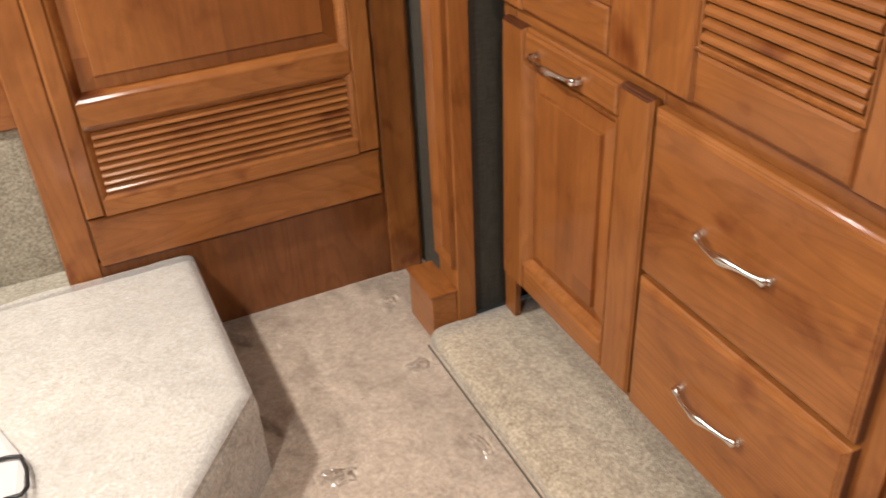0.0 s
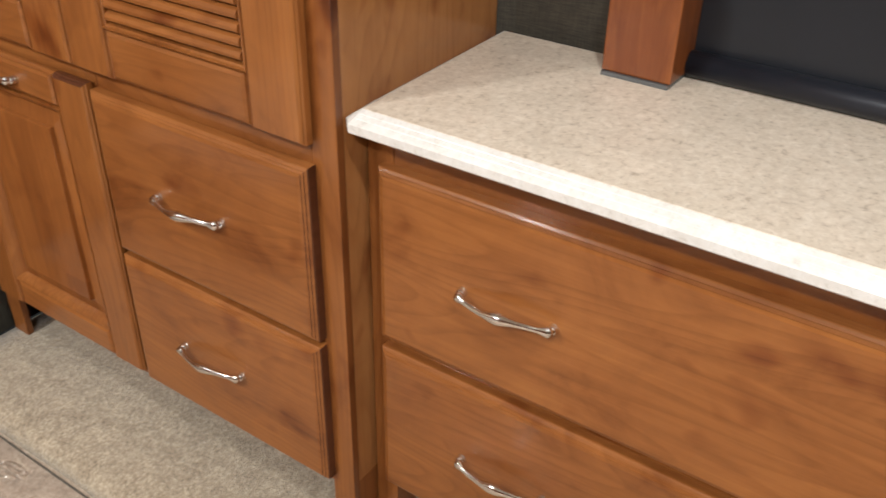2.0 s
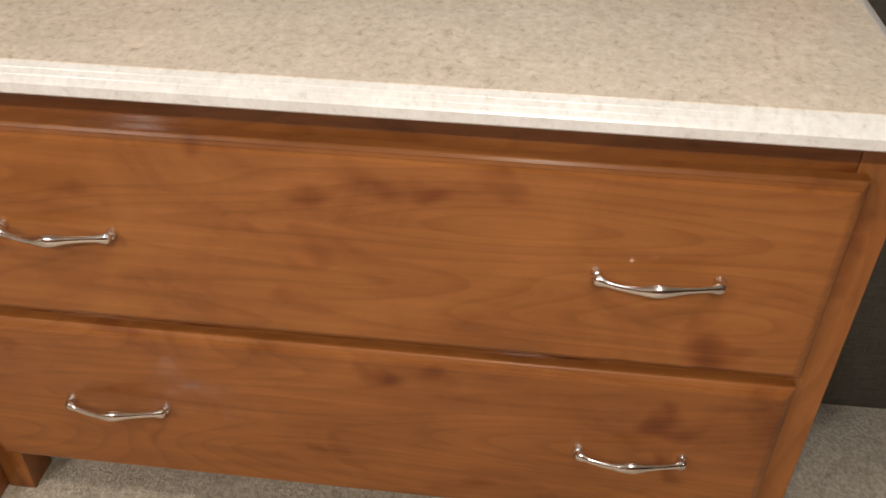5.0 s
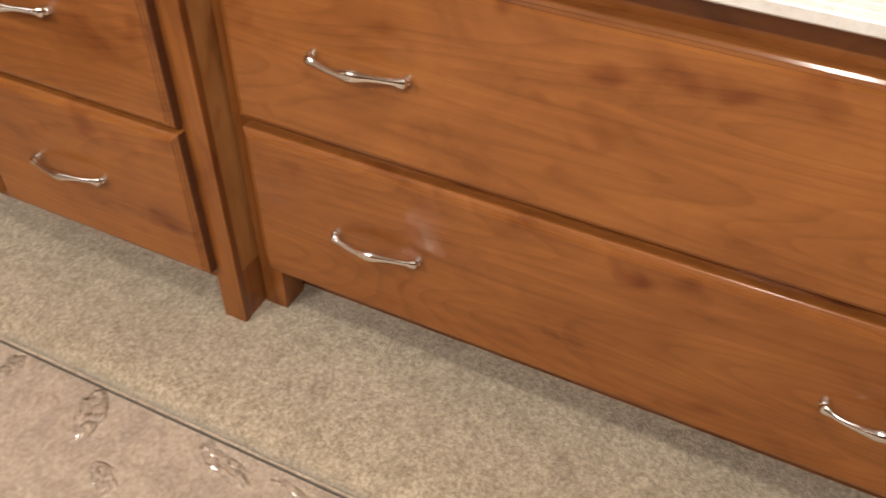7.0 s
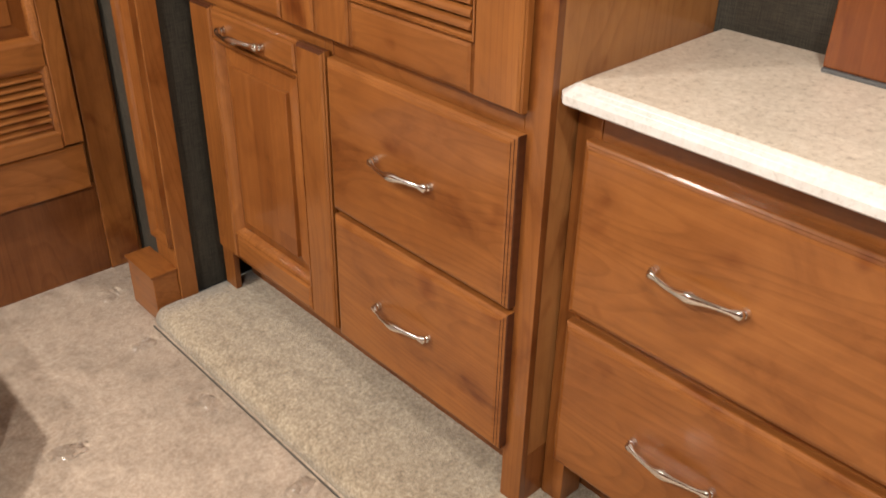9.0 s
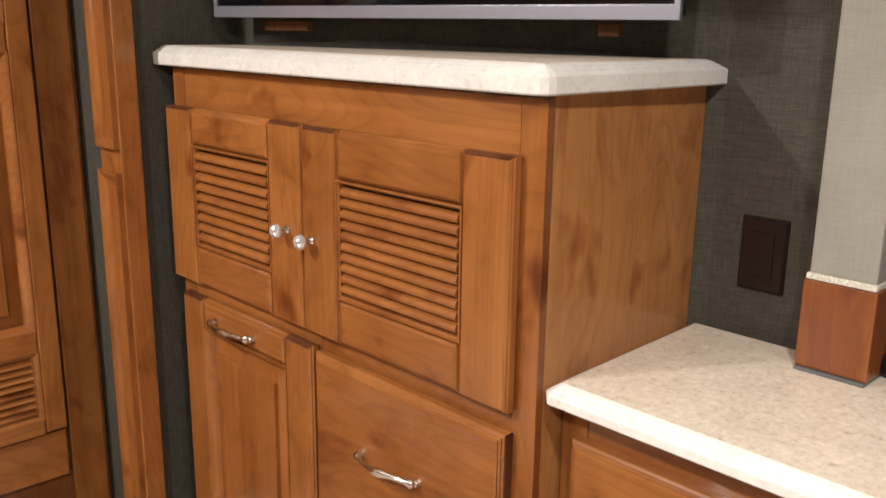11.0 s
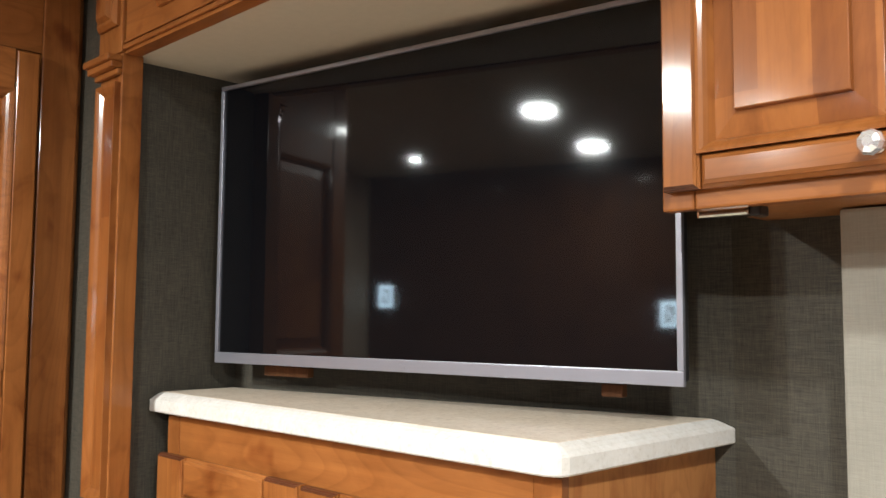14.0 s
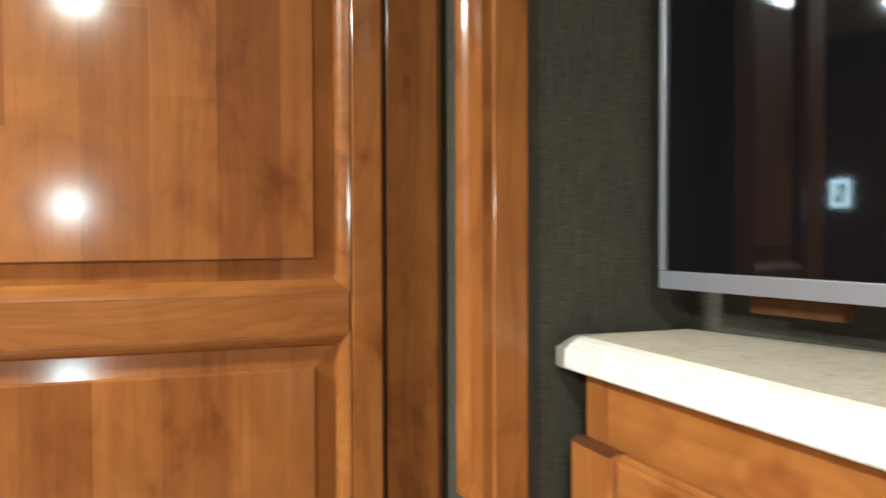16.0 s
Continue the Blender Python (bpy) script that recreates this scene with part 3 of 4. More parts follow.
for y0, y1, z0 in ((0.602, 0.642, 0.002), (1.440, 1.4815, 0.002), (1.040, 1.064, 0.0925)):
    stile = part("frame_stile", box(XF, 0.8115, y0, y1, z0, 0.9645 if z0 > 0.05 else 1.047, 0.0018), WOOD_Z, tall)
    # side faces get the shaded alder copy
    shaded_ends(stile, WOOD_SHADED)
for ya, yb, z0, z1 in ((0.6425, 1.4395, 0.965, 1.0465), (0.6425, 1.0395, 0.600, 0.670), (1.0645, 1.4395, 0.600, 0.670), (0.6425, 1.0395, 0.335, 0.378), (0.6425, 1.0395, 0.092, 0.125), (1.0645, 1.4395, 0.092, 0.125)):
    part("frame_rail", box(XF + 0.0008, 0.8115, ya, yb, z0, z1, 0.001), WOOD_Y, tall)
d = framed_door(tall, facing_x(XF, 1.482, 0.657), 0.420, 0.323, 0.088, 0.066, 0.076, "louver", slats=9, label="louvred alder door")
glass_knob(d, facing_x(XF - 0.020, 1.098, 0.814), 0.012)
d = framed_door(tall, facing_x(XF, 1.058, 0.656), 0.422, 0.323, 0.083, 0.072, 0.073, "louver", slats=10, label="louvred alder door")
glass_knob(d, facing_x(XF - 0.020, 1.034, 0.808), 0.012)
d = framed_door(tall, facing_x(XF, 1.455, 0.115), 0.409, 0.518, 0.072, 0.056, 0.058, "panel", label="tilt-out alder door with a raised panel")
pull(d, facing_x(XF - 0.0195, 1.274, 0.602))
for z0, z1 in ((0.367, 0.627), (0.108, 0.357)):
    d = shaded_ends(part("drawer", moved(stepped(0, 0.401, 0, z1 - z0, DRAWER_EDGE), facing_x(XF, 1.038, z0)), WOOD_DRAWER, tall), WOOD_END)
    pull(d, facing_x(XF - 0.0195, 0.853, (z0 + z1) / 2 + 0.005))

COUNTER_EDGE = lambda z0, z1: [(0.012, z0), (0.002, z0 + 0.0008), (0.0, z0 + 0.003), (0.0, z1 - 0.0130), (0.0020, z1 - 0.0112), (0.0070, z1 - 0.0078), (0.0075, z1 - 0.0070), (0.0130, z1 - 0.0036), (0.0135, z1 - 0.0029), (0.0195, z1), (0.021, z1)]


def countertop(name, outline, z0, z1, label):
    top = thing(name, (sum(p[0] for p in outline) / len(outline), sum(p[1] for p in outline) / len(outline), z0), label, "countertop")
    part("edge_band", slab(outline, COUNTER_EDGE(z0, z1)), LAMINATE_EDGE, top, "pale bevelled edge")
    part("top", slab([tuple(p) for p in offset_poly(outline, 0.0195)], [(0.0, z1 - 0.006), (0.0, z1 - 0.0004), (0.0012, z1 + 0.0006)]), LAMINATE, top, "speckled cream and tan laminate")


countertop("dresser_countertop", [(0.787, 1.5195), (0.774, 1.506), (0.774, 0.608), (0.7775, 0.5985), (0.7845, 0.5915), (0.794, 0.588), (1.1695, 0.588), (0.9565, 1.5195)], 1.0502, 1.085, "speckled cream laminate top with clipped corners on the tall dresser")

# ---- low dresser ----
XL = 0.852
low = thing("low_dresser", (1.0, 0.07, 0.0), "honey-stained alder low dresser with two wide drawers", "dresser")
part("body", box(0.868, 1.168, -0.458, 0.6015, 0.095, 0.6775), WOOD_SIDE, low)
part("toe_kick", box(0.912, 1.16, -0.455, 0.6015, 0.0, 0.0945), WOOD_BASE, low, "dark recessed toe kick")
for y0, y1 in ((0.562, 0.6015), (-0.460, -0.412)):
    part("frame_stile", box(XL, 0.90, y0, y1, 0.002, 0.677, 0.0018), WOOD_Z, low)
for z0, z1 in ((0.612, 0.677), (0.345, 0.385), (0.086, 0.115)):
    part("frame_rail", box(XL + 0.0008, 0.8675, -0.4115, 0.5615, z0, z1, 0.001), WOOD_Y, low)
for z0, z1, ys, zh in ((0.374, 0.628, (0.384, -0.249), 0.504), (0.100, 0.357, (0.375, -0.258), 0.234)):
    d = shaded_ends(part("drawer", moved(stepped(0, 0.997, 0, z1 - z0, DRAWER_EDGE), facing_x(XL, 0.575, z0)), WOOD_DRAWER, low), WOOD_END)
    for y in ys:
        pull(d, facing_x(XL - 0.0195, y, zh))
countertop("low_countertop", [(0.802, 0.588), (0.802, -0.455), (0.817, -0.470), (XW - 0.001, -0.470), (XW - 0.001, 0.6112), (0.860, 0.6040), (0.815, 0.6012)], 0.678, 0.704, "speckled cream laminate top of the low dresser")

# ---- column and fascia round the slide-out ----
col = thing("trim_column", (0.70, 1.54, FLOOR), "honey-stained alder column with recessed panels at the slide-out's edge", "column")
part("shaft", box(0.691, 0.7300, 1.483, 1.5705, FLOOR, 1.685, 0.002), WOOD_Z, col)
for z0, z1 in ((0.905, 1.632), (0.13, 0.862)):
    mm = facing_x(0.691, 1.566, z0)
    part("panel_moulding", moved(ring_moulding(0, 0.079, 0, z1 - z0, 0.024, 0.0003, 0.011), mm), WOOD_Z, col)
    part("inset_panel", moved(stepped(0.022, 0.057, 0.022, z1 - z0 - 0.024, [(0, 0.0002), (0.001, 0.0022)]), mm), WOOD_PANEL, col)
for i, (o, z0, z1) in enumerate(((0.010, 1.645, 1.656), (0.021, 1.656, 1.668), (0.028, 1.668, 1.680))):
    part("capital", box(0.691 - o, 0.6909, 1.483 - 0.0005, 1.5705 + o * 0.6, z0, z1, 0.003), WOOD_Y, col)
part("plinth", box(0.636, 0.6905, 1.489, 1.606, FLOOR, 0.071, 0.002), WOOD_Y, col, "square alder plinth block")
part("plinth_cap", box(0.631, 0.6905, 1.486, 1.609, 0.0712, 0.078, 0.0015), WOOD_Y, col)

fas = thing("fascia", (0.70, 0.5, 1.685), "honey-stained alder fascia with mouldings over the slide-out", "trim", kind="structure")
part("board", box(0.694, 0.7215, -1.80, 1.4805, 1.682, CEIL - 0.001, 0.001), WOOD_Y, fas)
part("corner_block", box(0.688, 0.7300, 1.483, 1.575, 1.6855, CEIL - 0.001, 0.002), WOOD_Z, fas)
part("bead", box(0.688, 0.6939, -1.80, 1.4795, 1.688, 1.696, 0.002), WOOD_Y, fas)
part("bead", box(0.690, 0.6939, -1.80, 1.4795, 1.7005, 1.705, 0.0015), WOOD_Y, fas)
part("rosette", moved(stepped(0, 0.075, 0, 0.10, [(0, 0), (0, 0.006), (0.006, 0.012), (0.012, 0.012), (0.018, 0.02), (0.026, 0.022)]), facing_x(0.688, 1.567, 1.735)), WOOD_Z, fas)
for y in (1.30, 0.86, 0.42, -0.02, -0.46):
    part("corbel", moved(stepped(0, 0.11, 0, 0.13, [(0, 0), (0, 0.006), (0.008, 0.014), (0.016, 0.014), (0.024, 0.024), (0.032, 0.026)]), facing_x(0.694, y + 0.055, 1.735)), WOOD_Z, fas)

# ---- wardrobe ----
WY = 1.768
ward = thing("wardrobe", (0.38, 2.0, FLOOR), "honey-stained alder wardrobe with a panelled and louvred door", "wardrobe")
part("body", box(-0.002, 0.7430, WY + 0.018, 2.35, FLOOR, CEIL - 0.002), WOOD_SIDE, ward)
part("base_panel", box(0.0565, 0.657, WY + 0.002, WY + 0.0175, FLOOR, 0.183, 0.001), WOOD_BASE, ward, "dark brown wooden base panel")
part("frame_stile", box(0.6575, 0.731, WY - 0.002, WY + 0.0175, FLOOR, CEIL - 0.002, 0.003), WOOD_Z, ward)
part("frame_stile", box(-0.006, 0.056, WY - 0.001, WY + 0.0175, FLOOR, CEIL - 0.002, 0.003), WOOD_Z, ward)
part("frame_rail", box(0.0565, 0.657, WY, WY + 0.0175, 1.735, CEIL - 0.002, 0.001), WOOD_X, ward)
part("kick_rail", moved(stepped(0.060, 0.646, 0.181, 0.284, [(0, 0), (0, 0.012), (0.003, 0.016)]), facing_y(0, WY + 0.001, 0)), WOOD_X, ward)
DX, DW, DZ = 0.058, 0.592, 0.289
wm = facing_y(DX, WY + 0.001, DZ)
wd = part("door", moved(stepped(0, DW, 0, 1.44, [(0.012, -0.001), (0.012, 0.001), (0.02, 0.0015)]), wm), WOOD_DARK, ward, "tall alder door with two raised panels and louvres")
pv = [(0, 0.003), (0, 0.013), (0.002, 0.015), (0.0022, 0.018), (0.005, 0.021)]
ph = [(0, 0.003), (0, 0.0196), (0.0010, 0.0204)]
for u0, u1 in ((0, 0.036), (DW - 0.047, DW)):
    part("stile", moved(stepped(u0, u1, 0, 1.44, pv), wm), WOOD_Z, wd)
LV, P1, P2 = (0.320 - DZ, 0.470 - DZ), (0.512 - DZ, 1.068 - DZ), (1.120 - DZ, 1.650 - DZ)
for v0, v1 in ((0, LV[0]), (LV[1], P1[0]), (P1[1], P2[0]), (P2[1], 1.44)):
    part("rail", moved(stepped(0.0365, DW - 0.0475, v0, v1, ph), wm), WOOD_X, wd)
for v0, v1 in (LV, P1, P2):
    part("moulding", moved(ring_moulding(0.035, DW - 0.046, v0 - 0.001, v1 + 0.001, 0.019, 0.002, 0.0207), wm), WOOD_X, wd)
for v0, v1 in (P1, P2):
    part("panel", moved(raised(0.046, DW - 0.057, v0 + 0.010, v1 - 0.010, 0.003, 0.034, 0.0125), wm), WOOD_PANEL_X, wd)
for i in range(8):
    st = (LV[1] - LV[0] - 0.026) / 8
    part("slat", moved(slat(0.048, DW - 0.059, LV[0] + 0.013 + st * (i + 0.5), 0.0115, st * 1.12, 0.0068, math.radians(-40)), wm), WOOD_X, wd)

# ---- carpeted step and bed base beside the wardrobe ----
ST = [(-1.70, 0.86), (-0.108, 0.86), (0.234, 1.303), (0.232, 1.761), (-1.70, 1.761)]
solo("carpeted_step", slab(ST, [(0.0, FLOOR), (0.0, 0.122), (0.003, 0.136), (0.009, 0.147), (0.018, 0.153), (0.030, 0.155)]), CARPET_STEP, "pale beige carpeted step covered with plastic film", "step")
solo("carpeted_platform", box(-1.70, -0.0065, 1.835, 2.72, FLOOR, 0.462, 0.008), CARPET_GREY, "grey-beige carpeted bed base", "bed base")
solo("bed_side_panel", box(-1.70, -0.0065, 1.828, 2.72, 0.463, 0.66, 0.004), WOOD_X, "honey-stained wooden panel on the carpeted base", "panel")
solo("landing", box(-1.70, -0.0065, 1.762, 1.834, FLOOR, 0.1495, 0.002), CARPET_GREY, "strip of grey-beige carpet behind the step", "step")


def film_sheet(x0, x1, y0, y1, z, nx, ny, amp, inside=None):
    bm = bmesh.new()
    g = []
    for j in range(ny + 1):
        row = []
        for i in range(nx + 1):
            x, y = x0 + (x1 - x0) * i / nx, y0 + (y1 - y0) * j / ny
            h = noise.noise((x * 7, y * 5, z)) + 0.6 * abs(noise.noise((x * 19 + 3, y * 11, z + 4)))
            row.append(bm.verts.new((x, y, z + amp * max(0.0, h))))
        g.append(row)
    for j in range(ny):
        for i in range(nx):
            c = (g[j][i].co + g[j + 1][i + 1].co) / 2
            if inside is None or inside(c.x, c.y):
                bm.faces.new((g[j][i], g[j][i + 1], g[j + 1][i + 1], g[j + 1][i]))
    for v in [v for v in bm.verts if not v.link_faces]:
        bm.verts.remove(v)
    return bm


def crumple(bm, cx, cy, rx, ry, turn, seed):
    """A crumpled patch of film: small flat facets at many angles."""
    n, rows = 13, []
    for j in range(n):
        row = []
        for i in range(n):
            u, v = -1 + 2 * i / (n - 1), -1 + 2 * j / (n - 1)
            fall = max(0.0, 1 - (u * u + v * v) * (1 + 0.9 * noise.noise((u * 2, v * 2, seed + 9))))
            x = cx + rx * u * math.cos(turn) - ry * v * math.sin(turn)
            y = cy + rx * u * math.sin(turn) + ry * v * math.cos(turn)
            h = abs(noise.noise((u * 3.1, v * 3.1, seed))) + 0.5 * abs(noise.noise((u * 7, v * 7, seed + 5)))
            row.append(bm.verts.new((x, y, FLOOR + 0.0015 + min(1.0, 2.5 * fall) * (0.0030 + 0.0060 * h))))
        rows.append(row)
    for a, b in zip(rows, rows[1:]):
        for i in range(n - 1):
            p, q, r, s = a[i], a[i + 1], b[i + 1], b[i]
            if max(v.co.z for v in (p, q, r, s)) < FLOOR + 0.0042:
                continue
            for tri in (((p, q, r), (p, r, s)) if (i + seed) % 2 else ((p, q, s), (q, r, s))):
                f = bm.faces.new(tri)
                f.material_index, f.smooth = 1, False


def floor_film():
    """The aisle film, with loose wrinkles that gather along its edge."""
    on_floor = lambda x, y: not (x < 0.240 and y > 0.86 and (y - 0.84) > (x + 0.13) * 1.293) and (x < 0.618 or y > 1.487)
    bm = film_sheet(-0.3, 0.70, -1.0, 1.766, FLOOR + 0.003, 84, 230, 0.005, on_floor)
    patches = [(0.575, 1.44, 0.030, 0.018), (0.60, 1.66, 0.028, 0.020), (0.580, 1.19, 0.034, 0.020), (0.33, 1.24, 0.034, 0.022), (0.575, 0.73, 0.045, 0.024), (0.590, 0.50, 0.052, 0.016), (0.590, 0.38, 0.050, 0.015), (0.585, 0.90, 0.030, 0.015), (0.50, 0.64, 0.030, 0.016), (0.28, 1.68, 0.032, 0.016), (0.45, 0.95, 0.024, 0.015), (0.26, 1.42, 0.012, 0.060), (0.52, 0.42, 0.030, 0.012)]
    turns = [0.9 * k if p[2] < 0.05 else 1.35 for k, p in enumerate(patches)]

    def crumpled(c):
        for (cx, cy, rx, ry), a in zip(patches, turns):
            u = ((c.x - cx) * math.cos(a) + (c.y - cy) * math.sin(a)) / rx
            v = ((c.y - cy) * math.cos(a) - (c.x - cx) * math.sin(a)) / ry
            if u * u + v * v < 1.1:
                return True
        return False

    for f in [f for f in bm.faces if crumpled(f.calc_center_median())]:
        bm.faces.remove(f)
    for k, (cx, cy, rx, ry) in enumerate(patches):
        crumple(bm, cx, cy, rx, ry, turns[k], k)
    for v in [v for v in bm.verts if not v.link_faces]:
        bm.verts.remove(v)
    return bm


solo("floor_film", floor_film(), FILM, "clear crinkled plastic film over the aisle carpet", "plastic film", smooth=True, sheet=True).data.materials.append(FILM_BUNCHED)
# thin dark strip drawn in place of the shaded crevice between film and kerb
solo("slide_seam_shade", box(0.6185, 0.6210, -1.79, 1.4865, FLOOR, FLOOR + 0.0045, 0.001), SEAM_SHADE, "added dark strip for the shaded crevice along the slide-out's kerb", "seal", kind="structure")


def step_sheet():
    """The film on the step follows its slanted corner and laps over its edge."""
    bm = bmesh.new()
    rows = []
    for j in range(91):
        y = 0.866 + (1.758 - 0.866) * j / 90
        xr = (-0.108 + (y - 0.86) * 0.772 if y < 1.303 else 0.234) - 0.004
        row = []
        for i in range(101):
            x = -0.9 + (xr + 0.9) * (i / 100) ** 0.7
            edge = max(0.0, min(1.0, (xr - x) / 0.02))
            h = noise.noise((x * 7, y * 5, 1)) + 0.6 * abs(noise.noise((x * 19 + 3, y * 11, 4)))
            row.append(bm.verts.new((x, y, 0.149 + 0.0085 * edge ** 0.5 + 0.004 * edge * max(0.0, h))))
        rows.append(row)
    for a, b in zip(rows, rows[1:]):
        for i in range(100):
            bm.faces.new((a[i], a[i + 1], b[i + 1], b[i]))
    return bm


solo("step_film", step_sheet(), FILM_MILKY, "clear crinkled plastic film over the carpeted step", "plastic film", smooth=True, sheet=True)
solo("paper_cover", slab([(-0.52, 1.05), (-0.135, 1.10), (-0.112, 1.30), (-0.16, 1.43), (-0.52, 1.46)], [(0.0, 0.160), (0.002, 0.165), (0.012, 0.168)]), WHITEFILM, "white paper cover lying on the step", "cover")
cord = [(-0.150, 1.312, 0.172), (-0.135, 1.309, 0.174), (-0.118, 1.302, 0.174), (-0.112, 1.27, 0.173), (-0.113, 1.235, 0.173), (-0.122, 1.222, 0.174), (-0.146, 1.226, 0.172)]
solo("cord", sweep(cord, [0.0032] * len(cord), 8), BLACK, "black cord lying on the paper cover", "cord", smooth=True)

# ---- television ----
tu = Vector((0.1602, -0.9871, 0))
tw = Vector((-0.9871, -0.1602, 0))
TVM = Matrix(((tu.x, 0, tw.x, 0.882), (tu.y, 0, tw.y, 1.470), (0, 1, 0, 1.136), (0, 0, 0, 1)))
TW, TH = 0.899, 0.520
tv = thing("television", (0.98, 1.02, 1.09), "flat-screen television with a thin silver bezel, switched off", "television")
part("back", moved(box(0.004, TW - 0.004, 0.004, TH - 0.004, -0.034, -0.008, 0.006), TVM), BLACK, tv)
part("screen", moved(box(0.009, TW - 0.009, 0.020, TH - 0.008, -0.0075, -0.003), TVM), SCREEN, tv, "black glass screen")
for u0, u1, v0, v1 in ((0, TW, 0, 0.0195), (0, TW, TH - 0.0075, TH), (0, 0.0085, 0.0198, TH - 0.0078), (TW - 0.0085, TW, 0.0198, TH - 0.0078)):
    part("bezel", moved(box(u0, u1, v0, v1, -0.0078, 0.001, 0.001), TVM), SILVER, tv, "silver bezel")
part("badge", moved(box(0.43, 0.452, 0.006, 0.012, 0.001, 0.0016), TVM), SILVER, tv, "small grey badge")
part("mount_board", moved(box(0.10, 0.80, 0.004, 0.42, -0.058, -0.0345, 0.002), TVM), BLACK, tv, "dark mounting board")
for u0, u1 in ((0.090, 0.200), (0.765, 0.797)):
    part("cleat", moved(box(u0, u1, -0.022, -0.004, -0.056, -0.040, 0.002), TVM), WOOD_DARK, tv, "small wooden cleat")

# ---- overhead cabinet ----
UX = 0.914
up = thing("overhead_cabinet", (1.04, 0.0, 1.35), "honey-stained alder overhead cabinet with raised-panel doors", "cabinet")
part("body", box(UX + 0.0185, XW - 0.001, -0.53, 0.536, 1.356, SOF - 0.001, 0.001), WOOD_SIDE, up)
part("frame_rail", box(UX, UX + 0.018, -0.53, 0.5015, 1.345, 1.378, 0.003), WOOD_Y, up)
part("frame_rail", box(UX, UX + 0.018, -0.53, 0.5015, 1.668, SOF - 0.001, 0.002), WOOD_Y, up)
part("frame_stile", box(UX - 0.0006, UX + 0.018, 0.502, 0.543, 1.345, SOF - 0.001, 0.003), WOOD_Z, up)
for y in (0.229, -0.081, -0.391):
    part("frame_stile", box(UX, UX + 0.0178, y - 0.02, y + 0.02, 1.3785, 1.6675, 0.001), WOOD_Z, up)
for i, y in enumerate((0.534, 0.224, -0.086)):
    d = framed_door(up, facing_x(UX, y, 1.366), 0.300, 0.306, 0.046, 0.040, 0.040, "panel", slope=0.030, label="alder door with a raised panel")
    glass_knob(d, facing_x(UX - 0.020, y - (0.237 if i % 2 == 0 else 0.063), 1.388), 0.0130)
lt = thing("cabinet_light", (0.965, 0.48, 1.335), "slim chrome light under the overhead cabinet", "light")
part("bar", box(0.950, 0.972, 0.455, 0.520, 1.339, 1.3495, 0.003), CHROME, lt)
part("end_cap", box(0.949, 0.973, 0.442, 0.4545, 1.337, 1.3495, 0.003), BLACK, lt, "black end cap")

# ---- window treatment over the low dresser ----
win = thing("window_valance", (1.13, 0.0, 0.69), "taupe fabric window surround with wooden feet and drawn black shade", "window valance")
for y0, y1 in ((0.325, 0.411), (-0.421, -0.335)):
    part("fabric_leg", box(1.088, XW - 0.001, y0 + 0.002, y1 - 0.002, 0.830, 1.354, 0.004), FABRIC, win, "padded taupe linen leg")
    part("braid", box(1.084, 1.150, y0, y1, 0.8245, 0.8325, 0.002), BRAID, win, "cream braid")
    part("wood_foot", box(1.083, XW - 0.001, y0 - 0.002, y1 + 0.002, 0.7102, 0.824, 0.002), WOOD_RUST, win, "reddish rustic wooden foot")
    part("foot_plate", box(1.079, XW - 0.004, y0 - 0.001, y1 + 0.001, 0.7047, 0.7100, 0.001), CLEAR, win, "smoky plastic foot")
part("shade_cloth", box(1.150, 1.158, -0.333, 0.3225, 0.730, 1.354), SHADE, win, "black blackout cloth")
part("shade_bar", sweep([(1.141, 0.3225, 0.7215), (1.141, -0.3325, 0.7215)], [0.0165, 0.0165], 24, 1.0), SHADEBAR, win, "satin black bottom bar", smooth=True)
part("bracket", box(1.104, 1.149, 0.3125, 0.3235, 1.262, 1.343, 0.003), STEEL, win, "small steel shade bracket")
part("reveal", box(1.160, XW - 0.001, -0.334, 0.324, 0.7037, 1.354), BLACK, win)

# ---- wall plate ----
pl = thing("wall_outlet", (XW, 0.509, 0.769), "dark brown outlet plate on the wallpaper", "outlet")
part("plate", moved(stepped(0, 0.068, 0, 0.105, [(0, 0), (0.0005, 0.003), (0.004, 0.006)]), facing_x(XW - 0.0004, 0.543, 0.769)), BROWNPLATE, pl)
part("insert", moved(stepped(0.017, 0.051, 0.020, 0.085, [(0, 0.0055), (0.001, 0.0075)]), facing_x(XW - 0.0004, 0.543, 0.769)), BROWNPLATE, pl)

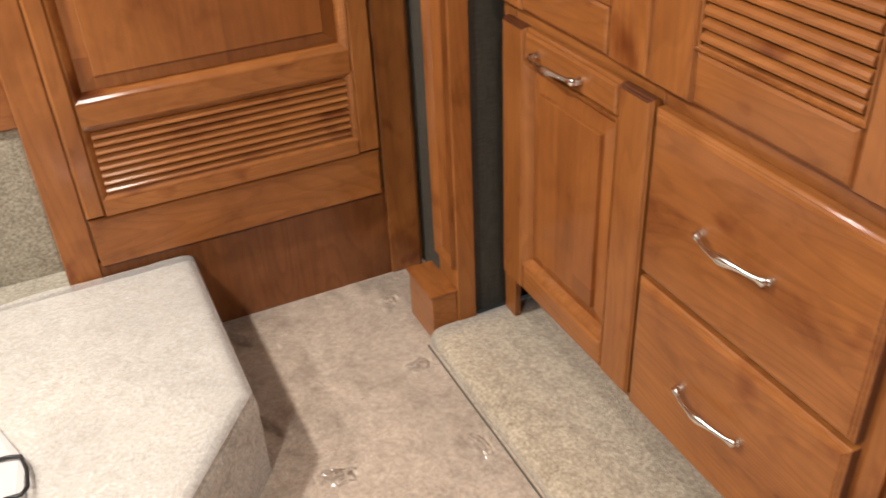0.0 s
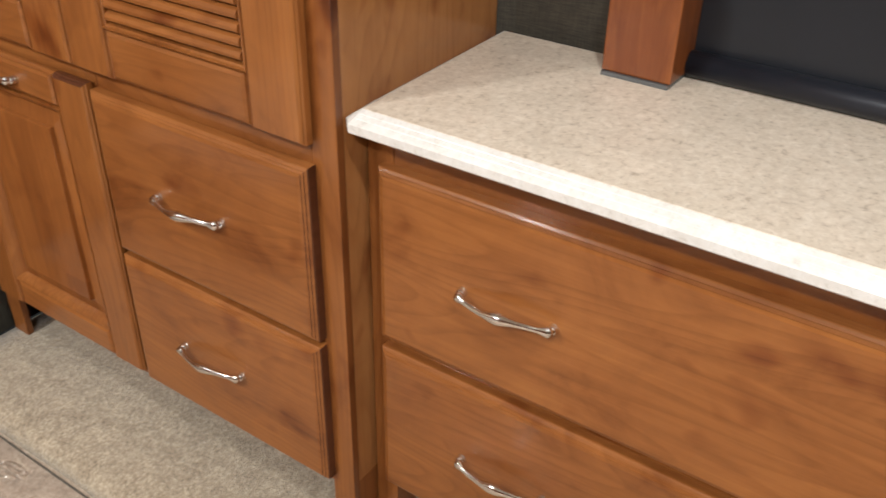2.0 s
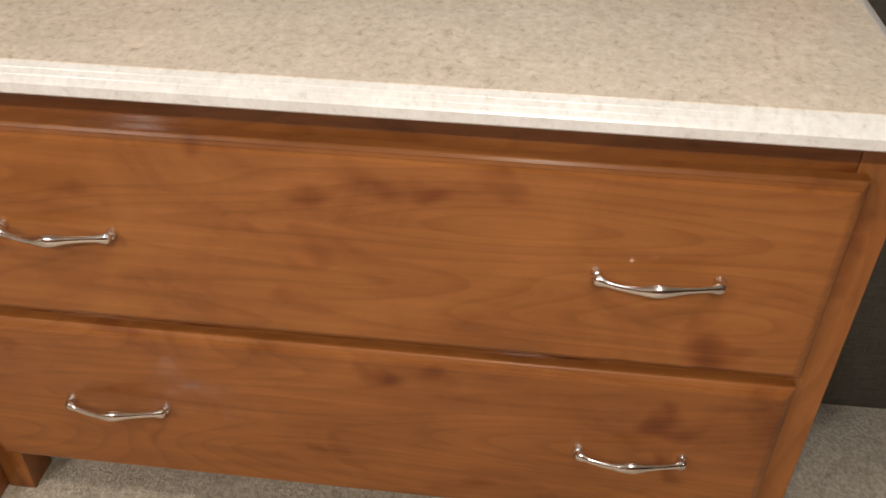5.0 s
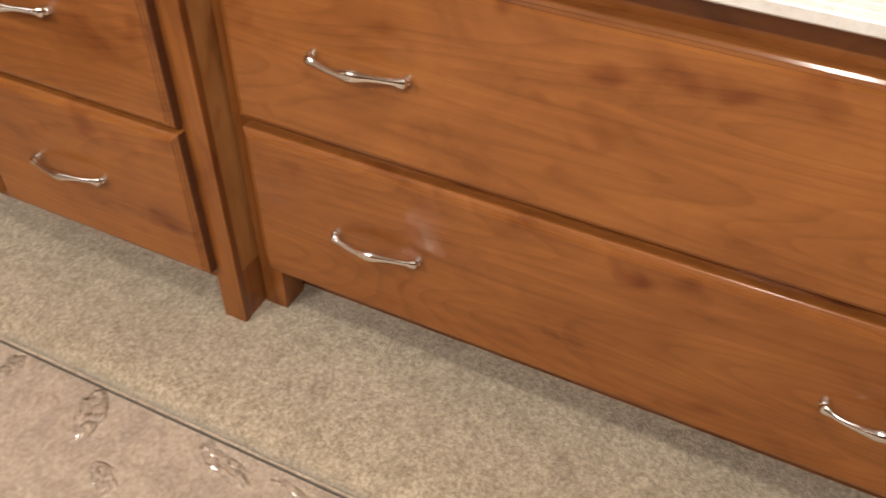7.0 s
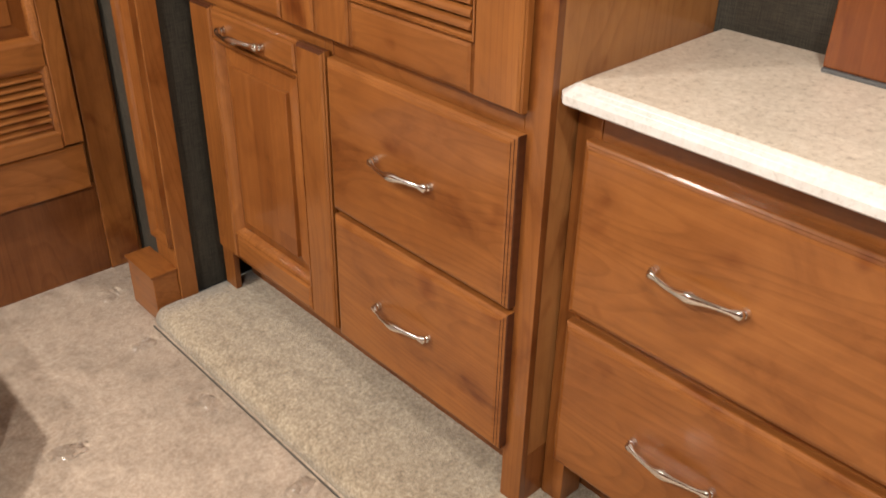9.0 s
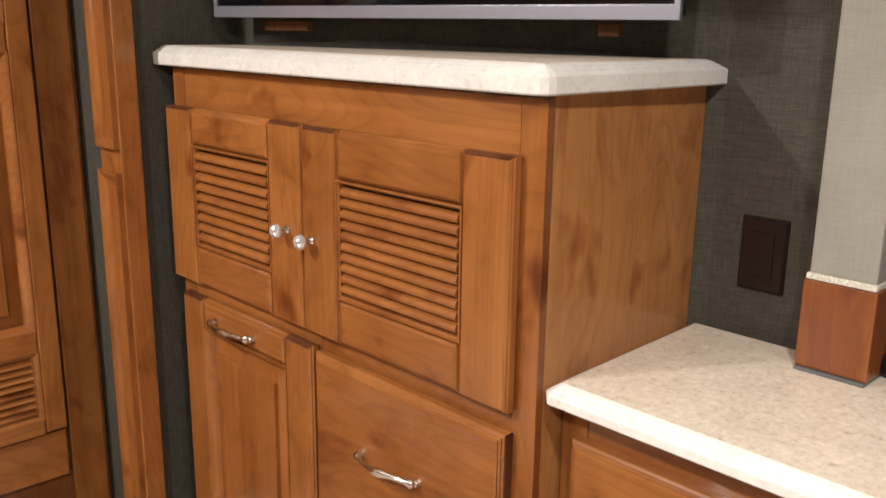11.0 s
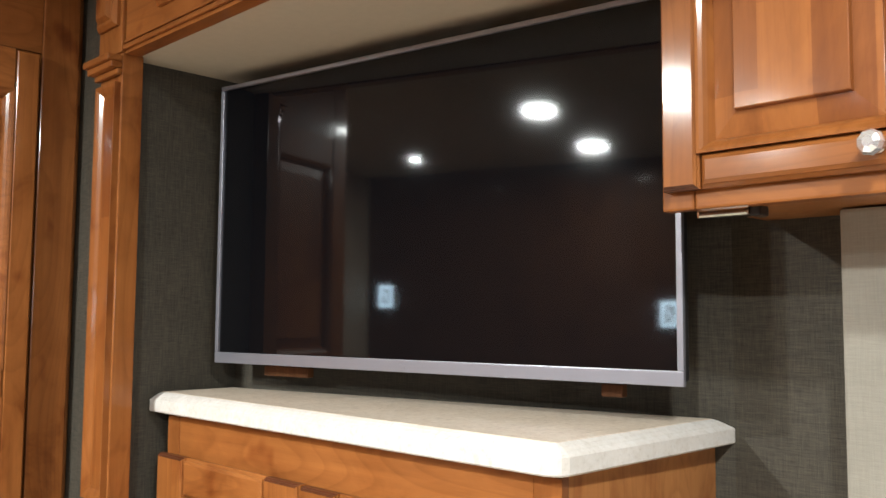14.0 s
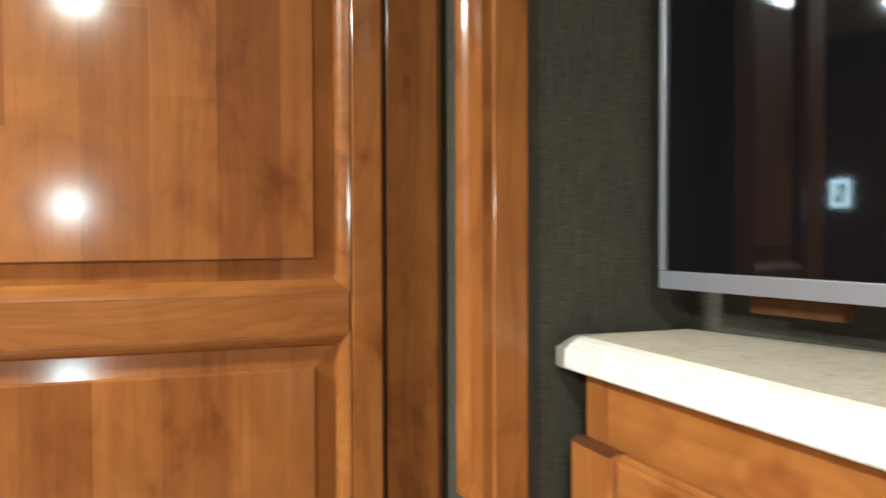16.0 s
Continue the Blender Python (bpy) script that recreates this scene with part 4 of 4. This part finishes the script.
# ---- ceiling lights and lit wall plates across the room ----
# the fitting at (-0.70, -0.15) is made up to go with the added fill lamp
for lx, ly, power in LAMPS:
    k = 1.0 if power > 10 else 0.36
    c = thing("ceiling_light", (lx, ly, CEIL), "round recessed ceiling light, switched on" if k == 1.0 else "small round spotlight on the ceiling, switched on", "light", "ceiling lights")
    part("ring", lathe([(0.070, -0.001), (0.072, -0.006), (0.064, -0.014), (0.050, -0.016), (0.048, -0.002)], pose(lx, ly, CEIL) @ Matrix.Diagonal((k, k, 1, 1)), 28), STEEL, c, smooth=True)
    part("lens", lathe([(0.046, -0.004), (0.046, -0.009), (0.02, -0.012)], pose(lx, ly, CEIL) @ Matrix.Diagonal((k, k, 1, 1)), 24), LED, c, "lit lens")
for y, z in ((2.64, 1.27), (1.20, 1.185)):
    c = thing("touch_light", (-1.75, y, z), "square wall plate with a lit bluish border", "light", "lit wall plates")
    wm2 = Matrix(((0, 0, 1, -1.7495), (1, 0, 0, y - 0.045), (0, 1, 0, z), (0, 0, 0, 1)))
    part("plate", moved(stepped(0, 0.09, 0, 0.12, [(0, 0), (0.001, 0.006)]), wm2), WHITE, c)
    bm = bmesh.new()
    for u0, u1, v0, v1 in ((0.006, 0.084, 0.006, 0.020), (0.006, 0.084, 0.100, 0.114), (0.006, 0.020, 0.021, 0.099), (0.070, 0.084, 0.021, 0.099)):
        box(u0, u1, v0, v1, 0.006, 0.008, bm=bm)
    part("border", moved(bm, wm2), LEDBLUE, c, "lit bluish border")
    mark = sweep([(0.030, 0.034, 0.0075), (0.042, 0.056, 0.0075), (0.050, 0.064, 0.0075), (0.062, 0.088, 0.0075)], [0.002, 0.004, 0.006, 0.003], 6, 0.4)
    part("mark", moved(mark, wm2), LEDBLUE, c, "lit slanting mark")

wl = thing("wall_light", (WALL_LAMP[0], -1.80, WALL_LAMP[2]), "round white wall light, switched on", "light")
part("housing", lathe([(0.085, 0.0), (0.088, 0.006), (0.082, 0.016), (0.072, 0.018)], pose(WALL_LAMP[0], -1.7995, WALL_LAMP[2], -90, 0, 0), 28), WHITE, wl, smooth=True)
part("lens", lathe([(0.070, 0.0185), (0.066, 0.021), (0.02, 0.0225)], pose(WALL_LAMP[0], -1.7995, WALL_LAMP[2], -90, 0, 0), 24), LED, wl, "lit lens")
